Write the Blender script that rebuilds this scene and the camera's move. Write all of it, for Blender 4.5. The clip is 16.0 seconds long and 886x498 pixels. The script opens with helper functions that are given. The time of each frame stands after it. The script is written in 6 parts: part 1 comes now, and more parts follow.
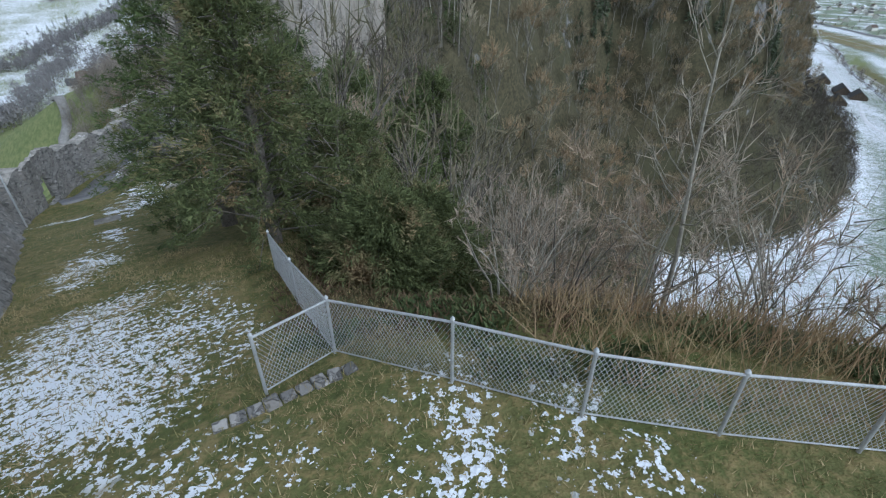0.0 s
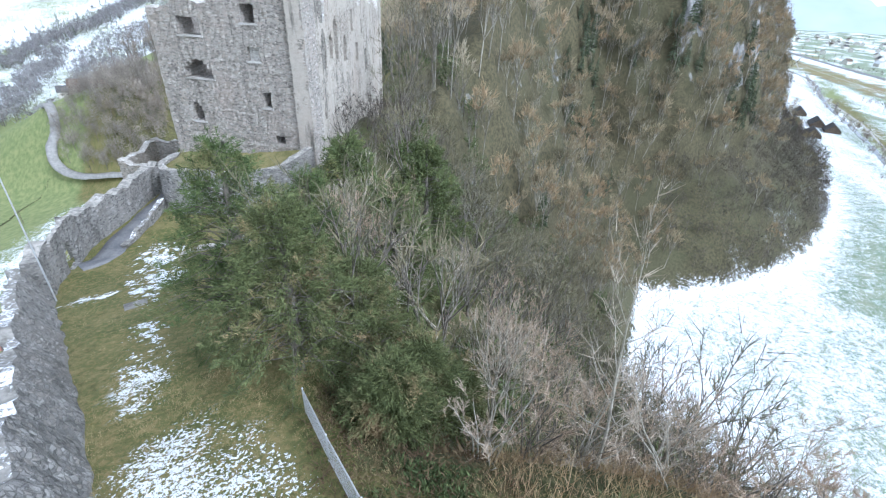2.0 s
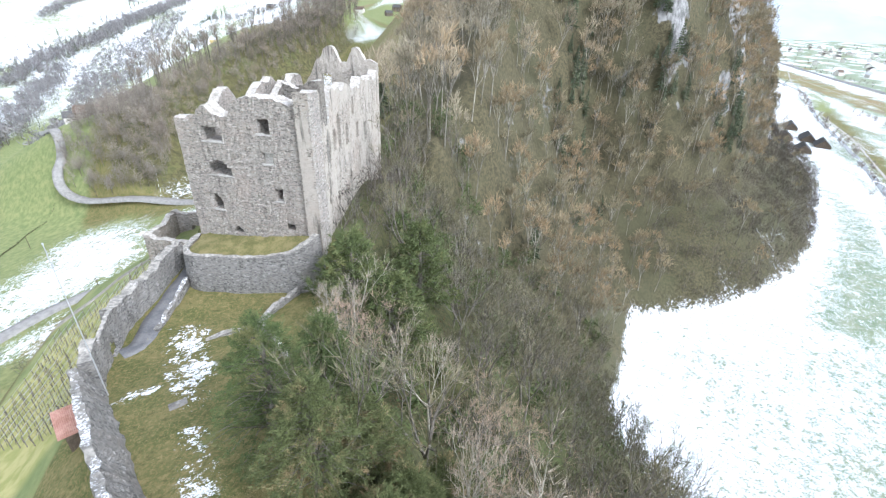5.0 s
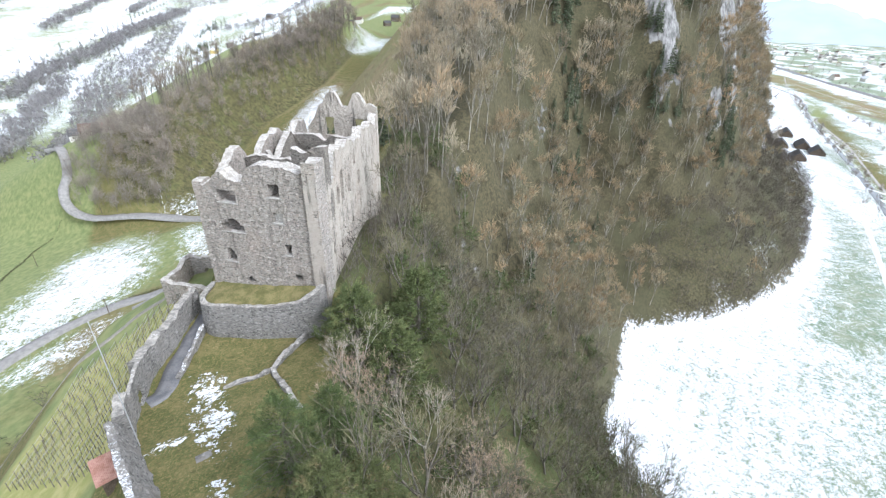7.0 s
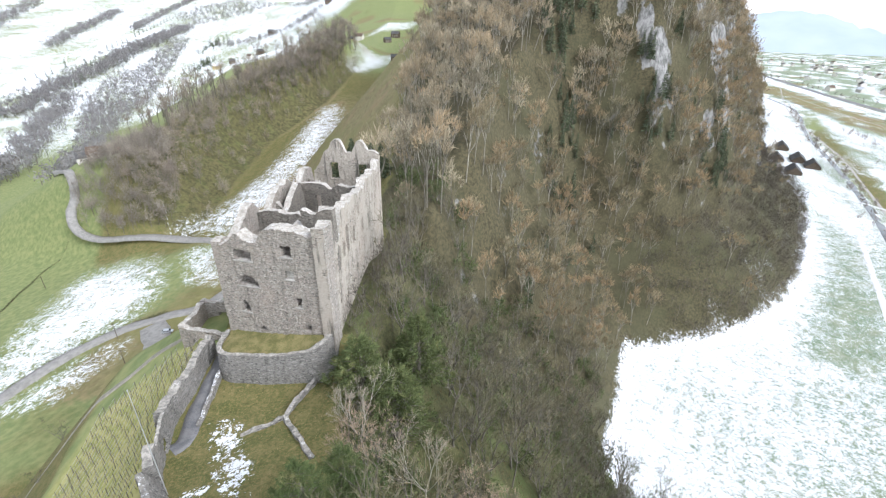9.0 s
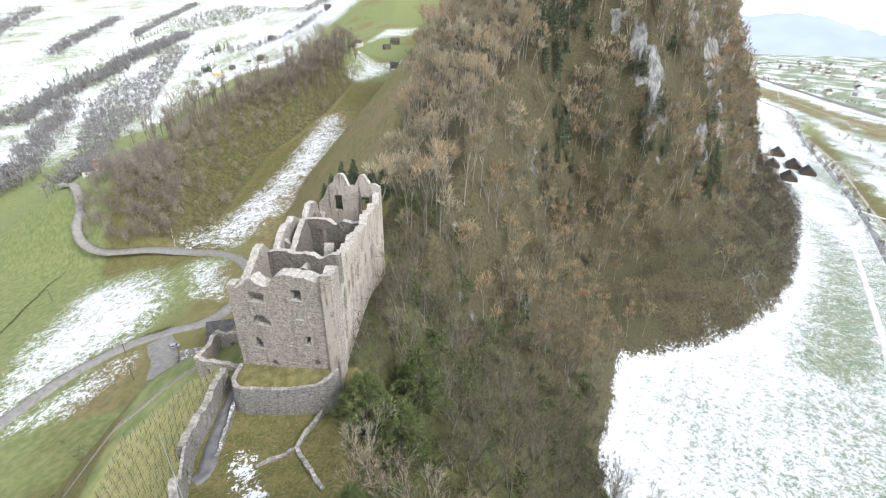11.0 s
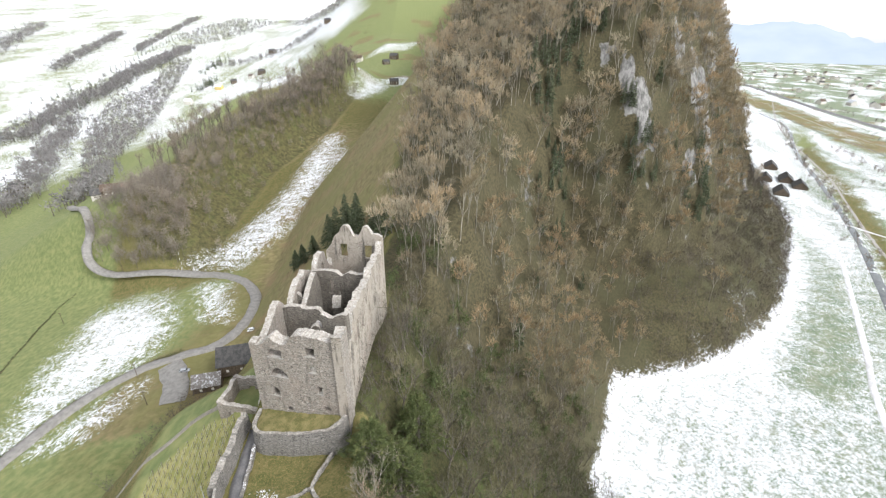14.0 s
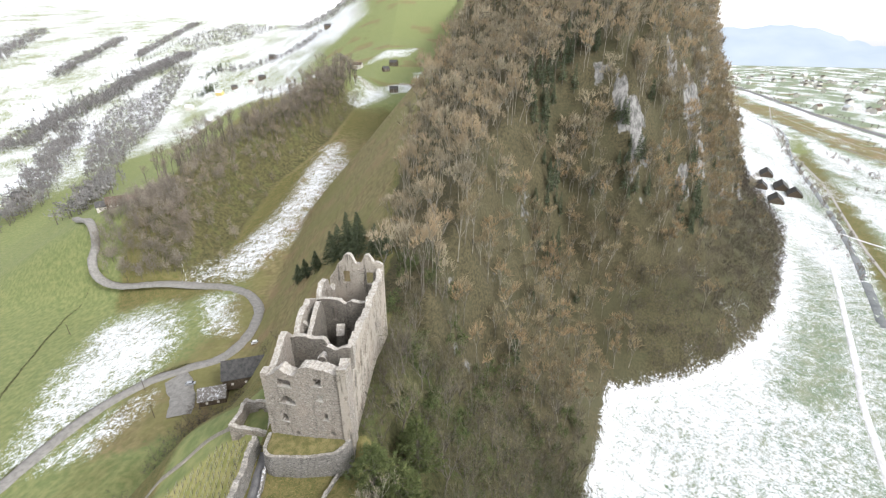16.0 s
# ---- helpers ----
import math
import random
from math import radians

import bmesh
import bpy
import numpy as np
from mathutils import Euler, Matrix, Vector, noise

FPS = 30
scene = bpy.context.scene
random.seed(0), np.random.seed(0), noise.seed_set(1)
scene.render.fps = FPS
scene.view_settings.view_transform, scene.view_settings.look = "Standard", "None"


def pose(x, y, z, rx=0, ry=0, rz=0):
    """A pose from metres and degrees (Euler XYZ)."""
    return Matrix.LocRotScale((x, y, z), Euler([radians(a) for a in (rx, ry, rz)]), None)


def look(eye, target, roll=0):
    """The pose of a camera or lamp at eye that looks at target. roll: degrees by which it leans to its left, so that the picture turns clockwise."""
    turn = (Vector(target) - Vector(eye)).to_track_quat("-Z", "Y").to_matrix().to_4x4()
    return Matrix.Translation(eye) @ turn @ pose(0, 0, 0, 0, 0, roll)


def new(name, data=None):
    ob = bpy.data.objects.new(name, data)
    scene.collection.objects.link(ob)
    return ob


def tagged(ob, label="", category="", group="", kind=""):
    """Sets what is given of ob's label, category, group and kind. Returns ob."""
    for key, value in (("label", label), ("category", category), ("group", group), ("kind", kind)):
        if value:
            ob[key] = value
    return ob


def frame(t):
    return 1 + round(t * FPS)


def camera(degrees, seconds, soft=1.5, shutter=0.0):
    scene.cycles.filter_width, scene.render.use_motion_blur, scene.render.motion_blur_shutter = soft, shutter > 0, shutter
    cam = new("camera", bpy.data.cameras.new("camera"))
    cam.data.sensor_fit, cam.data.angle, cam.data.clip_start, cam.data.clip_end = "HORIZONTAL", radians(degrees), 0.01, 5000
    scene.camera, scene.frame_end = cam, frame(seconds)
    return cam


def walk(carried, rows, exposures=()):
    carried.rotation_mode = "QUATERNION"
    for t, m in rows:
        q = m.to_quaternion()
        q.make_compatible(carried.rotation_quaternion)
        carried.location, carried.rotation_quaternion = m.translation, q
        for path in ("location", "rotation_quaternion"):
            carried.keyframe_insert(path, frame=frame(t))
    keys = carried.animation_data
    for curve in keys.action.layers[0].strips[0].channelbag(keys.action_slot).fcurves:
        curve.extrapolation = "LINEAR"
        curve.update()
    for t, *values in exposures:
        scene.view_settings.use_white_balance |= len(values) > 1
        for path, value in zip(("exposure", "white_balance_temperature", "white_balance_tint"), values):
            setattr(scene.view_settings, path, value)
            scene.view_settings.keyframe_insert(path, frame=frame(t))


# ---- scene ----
cam = camera(88.84, 16.0, soft=1.2)
ROWS = [
    (0.0, -0.000, 0.000, 4.600, 59.334, 0.105, -0.063),
    (0.5, -0.110, -0.258, 6.133, 59.908, -1.495, -0.214),
    (1.0, -0.201, -0.464, 7.618, 60.350, -2.590, -0.372),
    (1.5, -0.288, -0.579, 9.020, 60.656, -2.722, -0.474),
    (2.0, -0.356, -0.693, 10.383, 60.783, -2.137, -0.719),
    (2.5, -0.402, -0.843, 11.754, 61.141, -1.850, -0.842),
    (3.0, -0.345, -1.055, 13.221, 61.507, -1.875, -0.936),
    (3.5, -0.235, -1.361, 14.763, 61.874, -2.073, -0.973),
    (4.0, -0.083, -1.705, 16.327, 61.800, -2.085, -0.954),
    (6.5, 0.485, -3.575, 24.436, 62.225, -1.196, -1.175),
    (7.0, 0.592, -3.955, 26.140, 62.493, -1.238, -1.220),
    (7.5, 0.667, -4.327, 27.864, 63.115, -1.349, -1.184),
    (8.0, 0.722, -4.728, 29.590, 63.395, -1.033, -1.231),
    (10.5, 0.949, -6.972, 38.102, 64.087, -0.636, -1.345),
    (11.0, 1.012, -7.502, 39.814, 64.088, -0.491, -1.404),
    (11.5, 1.094, -8.134, 41.559, 64.395, -0.462, -1.413),
    (12.0, 1.210, -8.826, 43.349, 64.334, -0.389, -1.442),
    (12.5, 1.326, -9.564, 45.199, 64.219, -0.272, -1.489),
    (13.0, 1.436, -10.326, 47.110, 64.394, -0.019, -1.554),
    (13.5, 1.553, -11.091, 49.041, 64.733, 0.191, -1.590),
    (14.0, 1.693, -11.831, 50.966, 65.053, -0.035, -1.554),
    (14.5, 1.824, -12.557, 52.874, 65.077, -0.141, -1.585),
    (15.0, 1.954, -13.279, 54.771, 64.999, 0.102, -1.636),
    (15.5, 2.086, -13.991, 56.677, 65.311, 0.088, -1.644),
    (16.0, 2.224, -14.684, 58.594, 65.389, 0.102, -1.615),
]
EXPOSURES = [(0.0, 0.2, 5180, 7.2), (0.5, 0.44, 5120, 7.6), (1.0, 0.87, 5040, 8.2), (1.5, 1.12, 5090, 9), (2.5, 1.5, 5190, 10.2), (3.5, 1.64, 5370, 11.2), (7.0, 1.4, 5620, 11.5), (10.5, 1.22, 5970, 11.5), (16.0, 1.14, 6250, 11.5)]
walk(cam, [(t, pose(x, y, z, rx, ry, rz)) for t, x, y, z, rx, ry, rz in ROWS], EXPOSURES)

# ---- daylight ----
SUN_AZ, SUN_EL = 130.0, 40.0   # degrees clockwise from the y axis, degrees up
world = bpy.data.worlds.new("sky")
scene.world = world
world.use_nodes = True
wn = world.node_tree
wn.nodes.clear()
sky = wn.nodes.new("ShaderNodeTexSky")
sky.sky_type = "NISHITA"
sky.sun_disc = False
sky.sun_elevation, sky.sun_rotation = radians(SUN_EL), radians(SUN_AZ)
sky.air_density, sky.dust_density, sky.ozone_density = 1.0, 0.9, 1.0
bg = wn.nodes.new("ShaderNodeBackground")
bg.inputs["Strength"].default_value = 0.15
wo = wn.nodes.new("ShaderNodeOutputWorld")
veil = wn.nodes.new("ShaderNodeHueSaturation")   # thin overcast: the sky's blue is washed out
veil.inputs["Saturation"].default_value = 0.07
wn.links.new(sky.outputs[0], veil.inputs["Color"])
wn.links.new(veil.outputs[0], bg.inputs[0])
wn.links.new(bg.outputs[0], wo.inputs[0])
sun = new("sun", bpy.data.lights.new("sun", "SUN"))
sun.data.energy, sun.data.angle, sun.data.color = 1.2, radians(14), (1.0, 0.96, 0.90)
az, el = radians(SUN_AZ), radians(SUN_EL)
sun.matrix_world = look((0, 0, 0), (-math.sin(az) * math.cos(el), -math.cos(az) * math.cos(el), -math.sin(el)))

# ---- materials ----
class Mat:
    """A small node builder: world-space coordinates, noises and mixes."""
    def __init__(self, name, rough=0.9):
        self.m = bpy.data.materials.new(name)
        self.m.use_nodes = True
        self.t = self.m.node_tree
        self.b = self.t.nodes["Principled BSDF"]
        self.b.inputs["Roughness"].default_value = rough
        self.b.inputs["Specular IOR Level"].default_value = 0.25
        self.geo = self.t.nodes.new("ShaderNodeNewGeometry")
        self.pos = self.geo.outputs["Position"]

    def link(self, a, b):
        self.t.links.new(a, b)

    def put(self, socket, value):
        if hasattr(value, "is_output"):
            self.link(value, socket)
        elif isinstance(value, (tuple, list)) and len(value) == 3 and socket.type == "RGBA":
            socket.default_value = (*value, 1)
        else:
            socket.default_value = value

    def noise(self, scale, detail=3.0, rough=0.6, vector=None, squash=None):
        n = self.t.nodes.new("ShaderNodeTexNoise")
        n.inputs["Scale"].default_value = scale
        n.inputs["Detail"].default_value = detail
        n.inputs["Roughness"].default_value = rough
        v = vector or self.pos
        if squash:
            mp = self.t.nodes.new("ShaderNodeMapping")
            mp.inputs["Scale"].default_value = squash
            self.link(v, mp.inputs["Vector"])
            v = mp.outputs[0]
        self.link(v, n.inputs["Vector"])
        return n.outputs["Fac"]

    def warped(self, scale, amount):
        """The position, shifted about by a noise."""
        n = self.t.nodes.new("ShaderNodeTexNoise")
        n.inputs["Scale"].default_value = scale
        n.inputs["Detail"].default_value = 4
        self.link(self.pos, n.inputs["Vector"])
        v = self.t.nodes.new("ShaderNodeVectorMath")
        v.operation = "MULTIPLY_ADD"
        self.link(n.outputs["Color"], v.inputs[0])
        v.inputs[1].default_value = (amount,) * 3
        self.link(self.pos, v.inputs[2])
        return v.outputs[0]

    def cells(self, scale, squash=None, kind="F1", out="Distance", vector=None):
        n = self.t.nodes.new("ShaderNodeTexVoronoi")
        n.feature = kind
        n.inputs["Scale"].default_value = scale
        v = vector or self.pos
        if squash:
            mp = self.t.nodes.new("ShaderNodeMapping")
            mp.inputs["Scale"].default_value = squash
            self.link(v, mp.inputs["Vector"])
            v = mp.outputs[0]
        self.link(v, n.inputs["Vector"])
        return n.outputs[out]

    def math(self, op, a, b=0.0, c=0.0):
        n = self.t.nodes.new("ShaderNodeMath")
        n.operation = op
        for s, v in zip(n.inputs, (a, b, c)):
            self.put(s, v)
        return n.outputs[0]

    def ramp(self, fac, lo, hi):
        """0 at lo, 1 at hi."""
        n = self.t.nodes.new("ShaderNodeMapRange")
        n.interpolation_type = "SMOOTHSTEP"
        self.put(n.inputs["Value"], fac)
        n.inputs["From Min"].default_value, n.inputs["From Max"].default_value = lo, hi
        return n.outputs[0]

    def mix(self, fac, a, b):
        n = self.t.nodes.new("ShaderNodeMix")
        n.data_type = "RGBA"
        self.put(n.inputs[0], fac)
        self.put(n.inputs[6], a)
        self.put(n.inputs[7], b)
        return n.outputs[2]

    def attr(self, name):
        n = self.t.nodes.new("ShaderNodeAttribute")
        n.attribute_name = name
        return n.outputs["Fac"]

    def rand(self, island=False):
        if island:
            return self.geo.outputs["Random Per Island"]
        n = self.t.nodes.new("ShaderNodeObjectInfo")
        return n.outputs["Random"]

    def colour(self, c):
        self.put(self.b.inputs["Base Color"], c)
        return self

    def bump(self, h, strength=0.5, distance=0.05):
        n = self.t.nodes.new("ShaderNodeBump")
        n.inputs["Strength"].default_value, n.inputs["Distance"].default_value = strength, distance
        self.link(h, n.inputs["Height"])
        self.link(n.outputs[0], self.b.inputs["Normal"])
        return self


def plain(name, a, b, scale=3.0, rough=0.85, bump=0.0, metal=0.0, fine=None):
    """Two tones mixed by a coarse and a fine noise."""
    m = Mat(name, rough)
    f = m.math("ADD", m.math("MULTIPLY", m.noise(scale, 4), 0.6), m.math("MULTIPLY", m.noise(fine or scale * 9, 2), 0.4))
    m.colour(m.mix(m.ramp(f, 0.36, 0.64), a, b))
    m.b.inputs["Metallic"].default_value = metal
    if bump:
        m.bump(f, bump, 0.04)
    return m.m


def ground_material():
    m = Mat("meadow_ground", 0.95)
    big, mid, fine = m.noise(0.035, 4), m.noise(0.35, 4), m.noise(5.0, 3, 0.7)
    blade = m.noise(22.0, 2, 0.7)
    grass = m.mix(m.ramp(mid, 0.35, 0.7), (0.095, 0.112, 0.033), (0.185, 0.165, 0.066))
    grass = m.mix(m.ramp(fine, 0.42, 0.75), grass, (0.26, 0.20, 0.085))
    clump = m.noise(2.1, 4, 0.7)
    grass = m.mix(m.math("MULTIPLY", m.ramp(clump, 0.52, 0.68), 0.7), grass, (0.29, 0.225, 0.10))
    grass = m.mix(m.math("MULTIPLY", m.ramp(clump, 0.46, 0.36), 0.6), grass, (0.075, 0.08, 0.025))
    grass = m.mix(m.math("MULTIPLY", m.ramp(blade, 0.5, 0.72), 0.5), grass, (0.06, 0.065, 0.018))
    lush = m.mix(m.ramp(mid, 0.3, 0.75), (0.16, 0.20, 0.075), (0.275, 0.285, 0.12))
    dry = m.mix(m.ramp(mid, 0.3, 0.75), (0.17, 0.15, 0.068), (0.28, 0.235, 0.115))
    dry = m.mix(m.math("MULTIPLY", m.ramp(m.noise(0.05, 4), 0.5, 0.64), 0.6), dry, (0.27, 0.19, 0.11))
    terrace = m.noise(0.5, 4, 0.7, squash=(0.12, 0.12, 1.3))
    dry = m.mix(m.math("MULTIPLY", m.ramp(terrace, 0.52, 0.66), 0.55), dry, (0.13, 0.105, 0.05))
    dry = m.mix(m.math("MULTIPLY", m.ramp(m.noise(0.022, 5, 0.7), 0.48, 0.62), 0.6), dry, (0.19, 0.19, 0.07))
    litter = m.mix(m.ramp(m.noise(0.9, 5, 0.75), 0.35, 0.65), (0.04, 0.043, 0.017), (0.095, 0.095, 0.038))
    litter = m.mix(m.math("MULTIPLY", m.ramp(m.noise(0.11, 4), 0.5, 0.66), 0.7), litter, (0.085, 0.115, 0.035))
    litter = m.mix(m.ramp(fine, 0.5, 0.7), litter, (0.13, 0.118, 0.058))
    leaf = m.mix(m.ramp(m.noise(0.9, 5, 0.75), 0.35, 0.65), (0.042, 0.038, 0.02), (0.103, 0.088, 0.047))
    leaf = m.mix(m.math("MULTIPLY", m.ramp(m.noise(0.03, 4), 0.46, 0.62), 0.65), leaf, (0.068, 0.066, 0.034))
    litter = m.mix(m.attr("leaf"), litter, leaf)
    crop = m.mix(m.ramp(m.noise(0.12, 4), 0.35, 0.65), (0.15, 0.215, 0.125), (0.24, 0.275, 0.17))
    crop = m.mix(m.ramp(m.noise(1.3, 3), 0.45, 0.7), crop, (0.30, 0.31, 0.24))
    c = m.mix(m.ramp(m.math("ADD", m.attr("lush"), m.math("MULTIPLY", m.math("SUBTRACT", big, 0.5), 0.8)), 0.3, 0.7), grass, lush)
    c = m.mix(m.attr("crop"), c, crop)
    c = m.mix(m.attr("vine"), c, m.mix(m.ramp(m.noise(0.6, 4), 0.35, 0.65), (0.29, 0.30, 0.10), (0.42, 0.385, 0.165)))
    c = m.mix(m.ramp(m.math("ADD", m.attr("dry"), m.math("MULTIPLY", m.math("SUBTRACT", mid, 0.5), 0.8)), 0.3, 0.7), c, dry)
    c = m.mix(m.ramp(m.math("ADD", m.attr("wood"), m.math("MULTIPLY", m.math("SUBTRACT", mid, 0.5), 0.7)), 0.35, 0.65), c, litter)
    rock = m.mix(m.ramp(m.noise(0.5, 5, 0.7, squash=(1, 1, 0.35)), 0.35, 0.65), (0.10, 0.098, 0.09), (0.30, 0.29, 0.275))
    c = m.mix(m.ramp(m.math("ADD", m.attr("rock"), m.math("MULTIPLY", m.math("SUBTRACT", m.noise(0.06, 5, 0.65), 0.5), 1.6)), 0.5, 0.6), c, rock)
    # broken snow: the sheet frays where it thins
    def swing(v, k):
        return m.math("MULTIPLY", m.math("SUBTRACT", v, 0.5), k)
    fray = 0.0
    tame = m.math("SUBTRACT", 1.0, m.math("MULTIPLY", m.attr("crop"), 0.75))   # tilled fields hold the snow evenly
    tufty = m.math("ADD", 1.0, m.math("MULTIPLY", m.attr("yard"), 1.5))        # grass tufts stand through the thin snow of the yard
    coarse = m.math("SUBTRACT", 1.0, m.math("ADD", m.math("MULTIPLY", m.attr("yard"), 0.55), m.math("MULTIPLY", m.attr("crop"), 0.55)))
    for scale, k in ((0.045, 0.7), (0.22, 1.3), (0.8, 2.0), (2.6, 2.0), (8.0, 1.3), (21.0, 0.6)):
        part_ = swing(m.noise(scale, 2, 0.6), k)
        fray = m.math("ADD", fray, m.math("MULTIPLY", part_, tame if scale < 0.5 else coarse if scale < 5 else tufty))
    s = m.math("MULTIPLY", m.ramp(m.math("ADD", m.attr("snow"), fray), 0.48, 0.525), m.ramp(m.attr("snow"), 0.02, 0.2))
    white = m.mix(fine, (0.78, 0.81, 0.86), (0.9, 0.91, 0.93))
    m.colour(m.mix(s, c, white))
    m.bump(m.math("ADD", m.math("MULTIPLY", blade, 0.4), m.math("ADD", fine, m.math("MULTIPLY", s, 0.6))), 0.6, 0.12)
    return m.m


M_GROUND = ground_material()


def stone_material(name, a, b, c, joint, size=3.2, weather=0.5, warm=(0.40, 0.30, 0.24), lime=0.0):
    """Coursed rubble: flat stones of several tones, pale flecks, recessed mortar, rain streaks, patches of old plaster."""
    m = Mat(name, 0.95)
    sq = (1, 1, 2.1)
    rough_at = m.warped(3.5, 0.35)
    tone = m.cells(size, sq, "F1", "Color", rough_at)
    edge = m.cells(size, sq, "DISTANCE_TO_EDGE", "Distance", rough_at)
    sep = m.t.nodes.new("ShaderNodeSeparateColor")
    m.link(tone, sep.inputs[0])
    stone = m.mix(m.ramp(sep.outputs[0], 0.05, 0.95), a, b)
    stone = m.mix(m.math("MULTIPLY", m.ramp(sep.outputs[1], 0.62, 0.95), 0.8), stone, warm)
    stone = m.mix(m.ramp(sep.outputs[1], 0.22, 0.10), stone, c)
    stone = m.mix(m.math("MULTIPLY", m.ramp(sep.outputs[2], 0.86, 0.95), 0.6), stone, [min(0.75, 1.6 * k) for k in b])
    grain = m.noise(11.0, 3, 0.7)
    stone = m.mix(m.math("MULTIPLY", grain, 0.3), stone, joint)
    course = m.noise(2.2, 3, 0.6, squash=(0.35, 0.35, 2.6))
    stone = m.mix(m.math("MULTIPLY", m.ramp(course, 0.55, 0.68), 0.4), stone, [0.55 * k for k in a])
    col = m.mix(m.math("MULTIPLY", m.ramp(edge, 0.14, 0.0), 0.6), stone, joint)
    patch = m.noise(0.16, 5, 0.65)
    plaster = m.mix(m.noise(1.6, 4, 0.7), [0.8 * k for k in joint], [min(0.75, 1.35 * k) for k in joint])
    if lime:
        col = m.mix(m.math("MULTIPLY", m.ramp(m.noise(0.23, 6, 0.7), 0.56 - 0.12 * lime, 0.62 - 0.1 * lime), 0.85), col, plaster)
    col = m.mix(m.math("MULTIPLY", m.ramp(patch, 0.48, 0.7), 0.5), col, warm)
    streak = m.noise(1.0, 5, 0.7, squash=(0.9, 0.9, 0.10))
    col = m.mix(m.math("MULTIPLY", m.ramp(streak, 0.53, 0.7), weather), col, (0.075, 0.072, 0.062))
    m.colour(col)
    m.bump(m.math("ADD", m.ramp(edge, 0.0, 0.12), m.math("MULTIPLY", grain, 0.5)), 0.9, 0.08)
    return m.m


M_STONE = stone_material("castle_rubble_stone", (0.27, 0.245, 0.215), (0.43, 0.395, 0.345), (0.19, 0.17, 0.15), (0.41, 0.375, 0.325), 3.7, 0.35, (0.44, 0.365, 0.305))
M_STONE_LIGHT = stone_material("castle_plastered_stone", (0.25, 0.225, 0.19), (0.43, 0.39, 0.33), (0.16, 0.145, 0.12), (0.45, 0.405, 0.34), 3.7, 0.8, (0.46, 0.38, 0.31), 1.0)
# weathered inner rubble, darkened further: some of the roofless rooms' shade is in its tone
M_INNER = stone_material("shade_toned_inner_rubble", (0.15, 0.138, 0.118), (0.29, 0.265, 0.225), (0.09, 0.082, 0.07), (0.27, 0.245, 0.208), 3.7, 0.6, (0.25, 0.215, 0.175))
M_DRESSED = plain("pale_dressed_stone", (0.34, 0.32, 0.285), (0.50, 0.475, 0.43), 1.8, 0.9, 0.3)


def crown_material(name, bare_a, bare_b, snow, lo, hi):
    """Broken wall tops: bare rubble with snow left in the hollows."""
    m = Mat(name, 0.95)
    lump = m.noise(2.2, 3, 0.7)
    base = m.mix(m.ramp(lump, 0.3, 0.7), bare_a, bare_b)
    n = m.math("ADD", m.math("MULTIPLY", m.noise(0.9, 4, 0.65), 0.5), m.math("MULTIPLY", m.noise(5.5, 4, 0.75), 0.5))
    m.colour(m.mix(m.ramp(n, lo, hi), base, snow))
    m.bump(m.math("ADD", n, m.cells(3.0)), 0.8, 0.12)
    return m.m


M_CAP = crown_material("wall_crown_lime_and_snow", (0.30, 0.275, 0.235), (0.52, 0.485, 0.43), (0.78, 0.78, 0.77), 0.55, 0.63)
M_ROAD = plain("worn_asphalt", (0.22, 0.21, 0.195), (0.33, 0.315, 0.29), 0.5, 0.9, 0.2)
M_STEEL = plain("galvanised_steel", (0.42, 0.43, 0.43), (0.58, 0.585, 0.58), 6.0, 0.5, 0.0, 0.55)


# ---- helpers for meshes ----
def mesh_of(name, verts, faces, materials, index=None, smooth_faces=False):
    me = bpy.data.meshes.new(name)
    me.from_pydata([tuple(v) for v in verts], [], [tuple(f) for f in faces])
    for m in materials if isinstance(materials, (list, tuple)) else [materials]:
        me.materials.append(m)
    if index is not None:
        me.polygons.foreach_set("material_index", np.asarray(index, np.int32))
    if smooth_faces:
        me.polygons.foreach_set("use_smooth", np.ones(len(me.polygons), bool))
    me.update()
    return me


def part(name, data, parent, label=""):
    """One mesh under a thing or a part. data: a mesh, or (bmesh, material)."""
    if isinstance(data, tuple):
        bm, mat = data
        me = bpy.data.meshes.new(name)
        bm.to_mesh(me)
        bm.free()
        me.materials.append(mat)
        data = me
    ob = new(name, data)
    ob.parent = parent
    return tagged(ob, label)


def thing(name, where, label, category, group="", kind="", turn=0.0):
    ob = new(name)
    ob.matrix_world = pose(*where, 0, 0, turn)
    ob.empty_display_size = 0.3
    return tagged(ob, label, category, group, kind)


def box(bm, lo, hi, m=None):
    """A block between two corners, added to bm."""
    c = [(a + b) / 2 for a, b in zip(lo, hi)]
    s = [abs(b - a) for a, b in zip(lo, hi)]
    mat = Matrix.Translation(c) @ Matrix.Diagonal((*s, 1))
    return bmesh.ops.create_cube(bm, size=1, matrix=(m @ mat) if m else mat)["verts"]


def rod(bm, a, b, r0, r1=None, sides=6):
    a, b = Vector(a), Vector(b)
    q = (b - a).to_track_quat("Z", "Y").to_matrix().to_4x4()
    m = Matrix.Translation((a + b) / 2) @ q
    bmesh.ops.create_cone(bm, cap_ends=True, segments=sides, radius1=r0, radius2=r0 if r1 is None else r1, depth=(b - a).length, matrix=m)


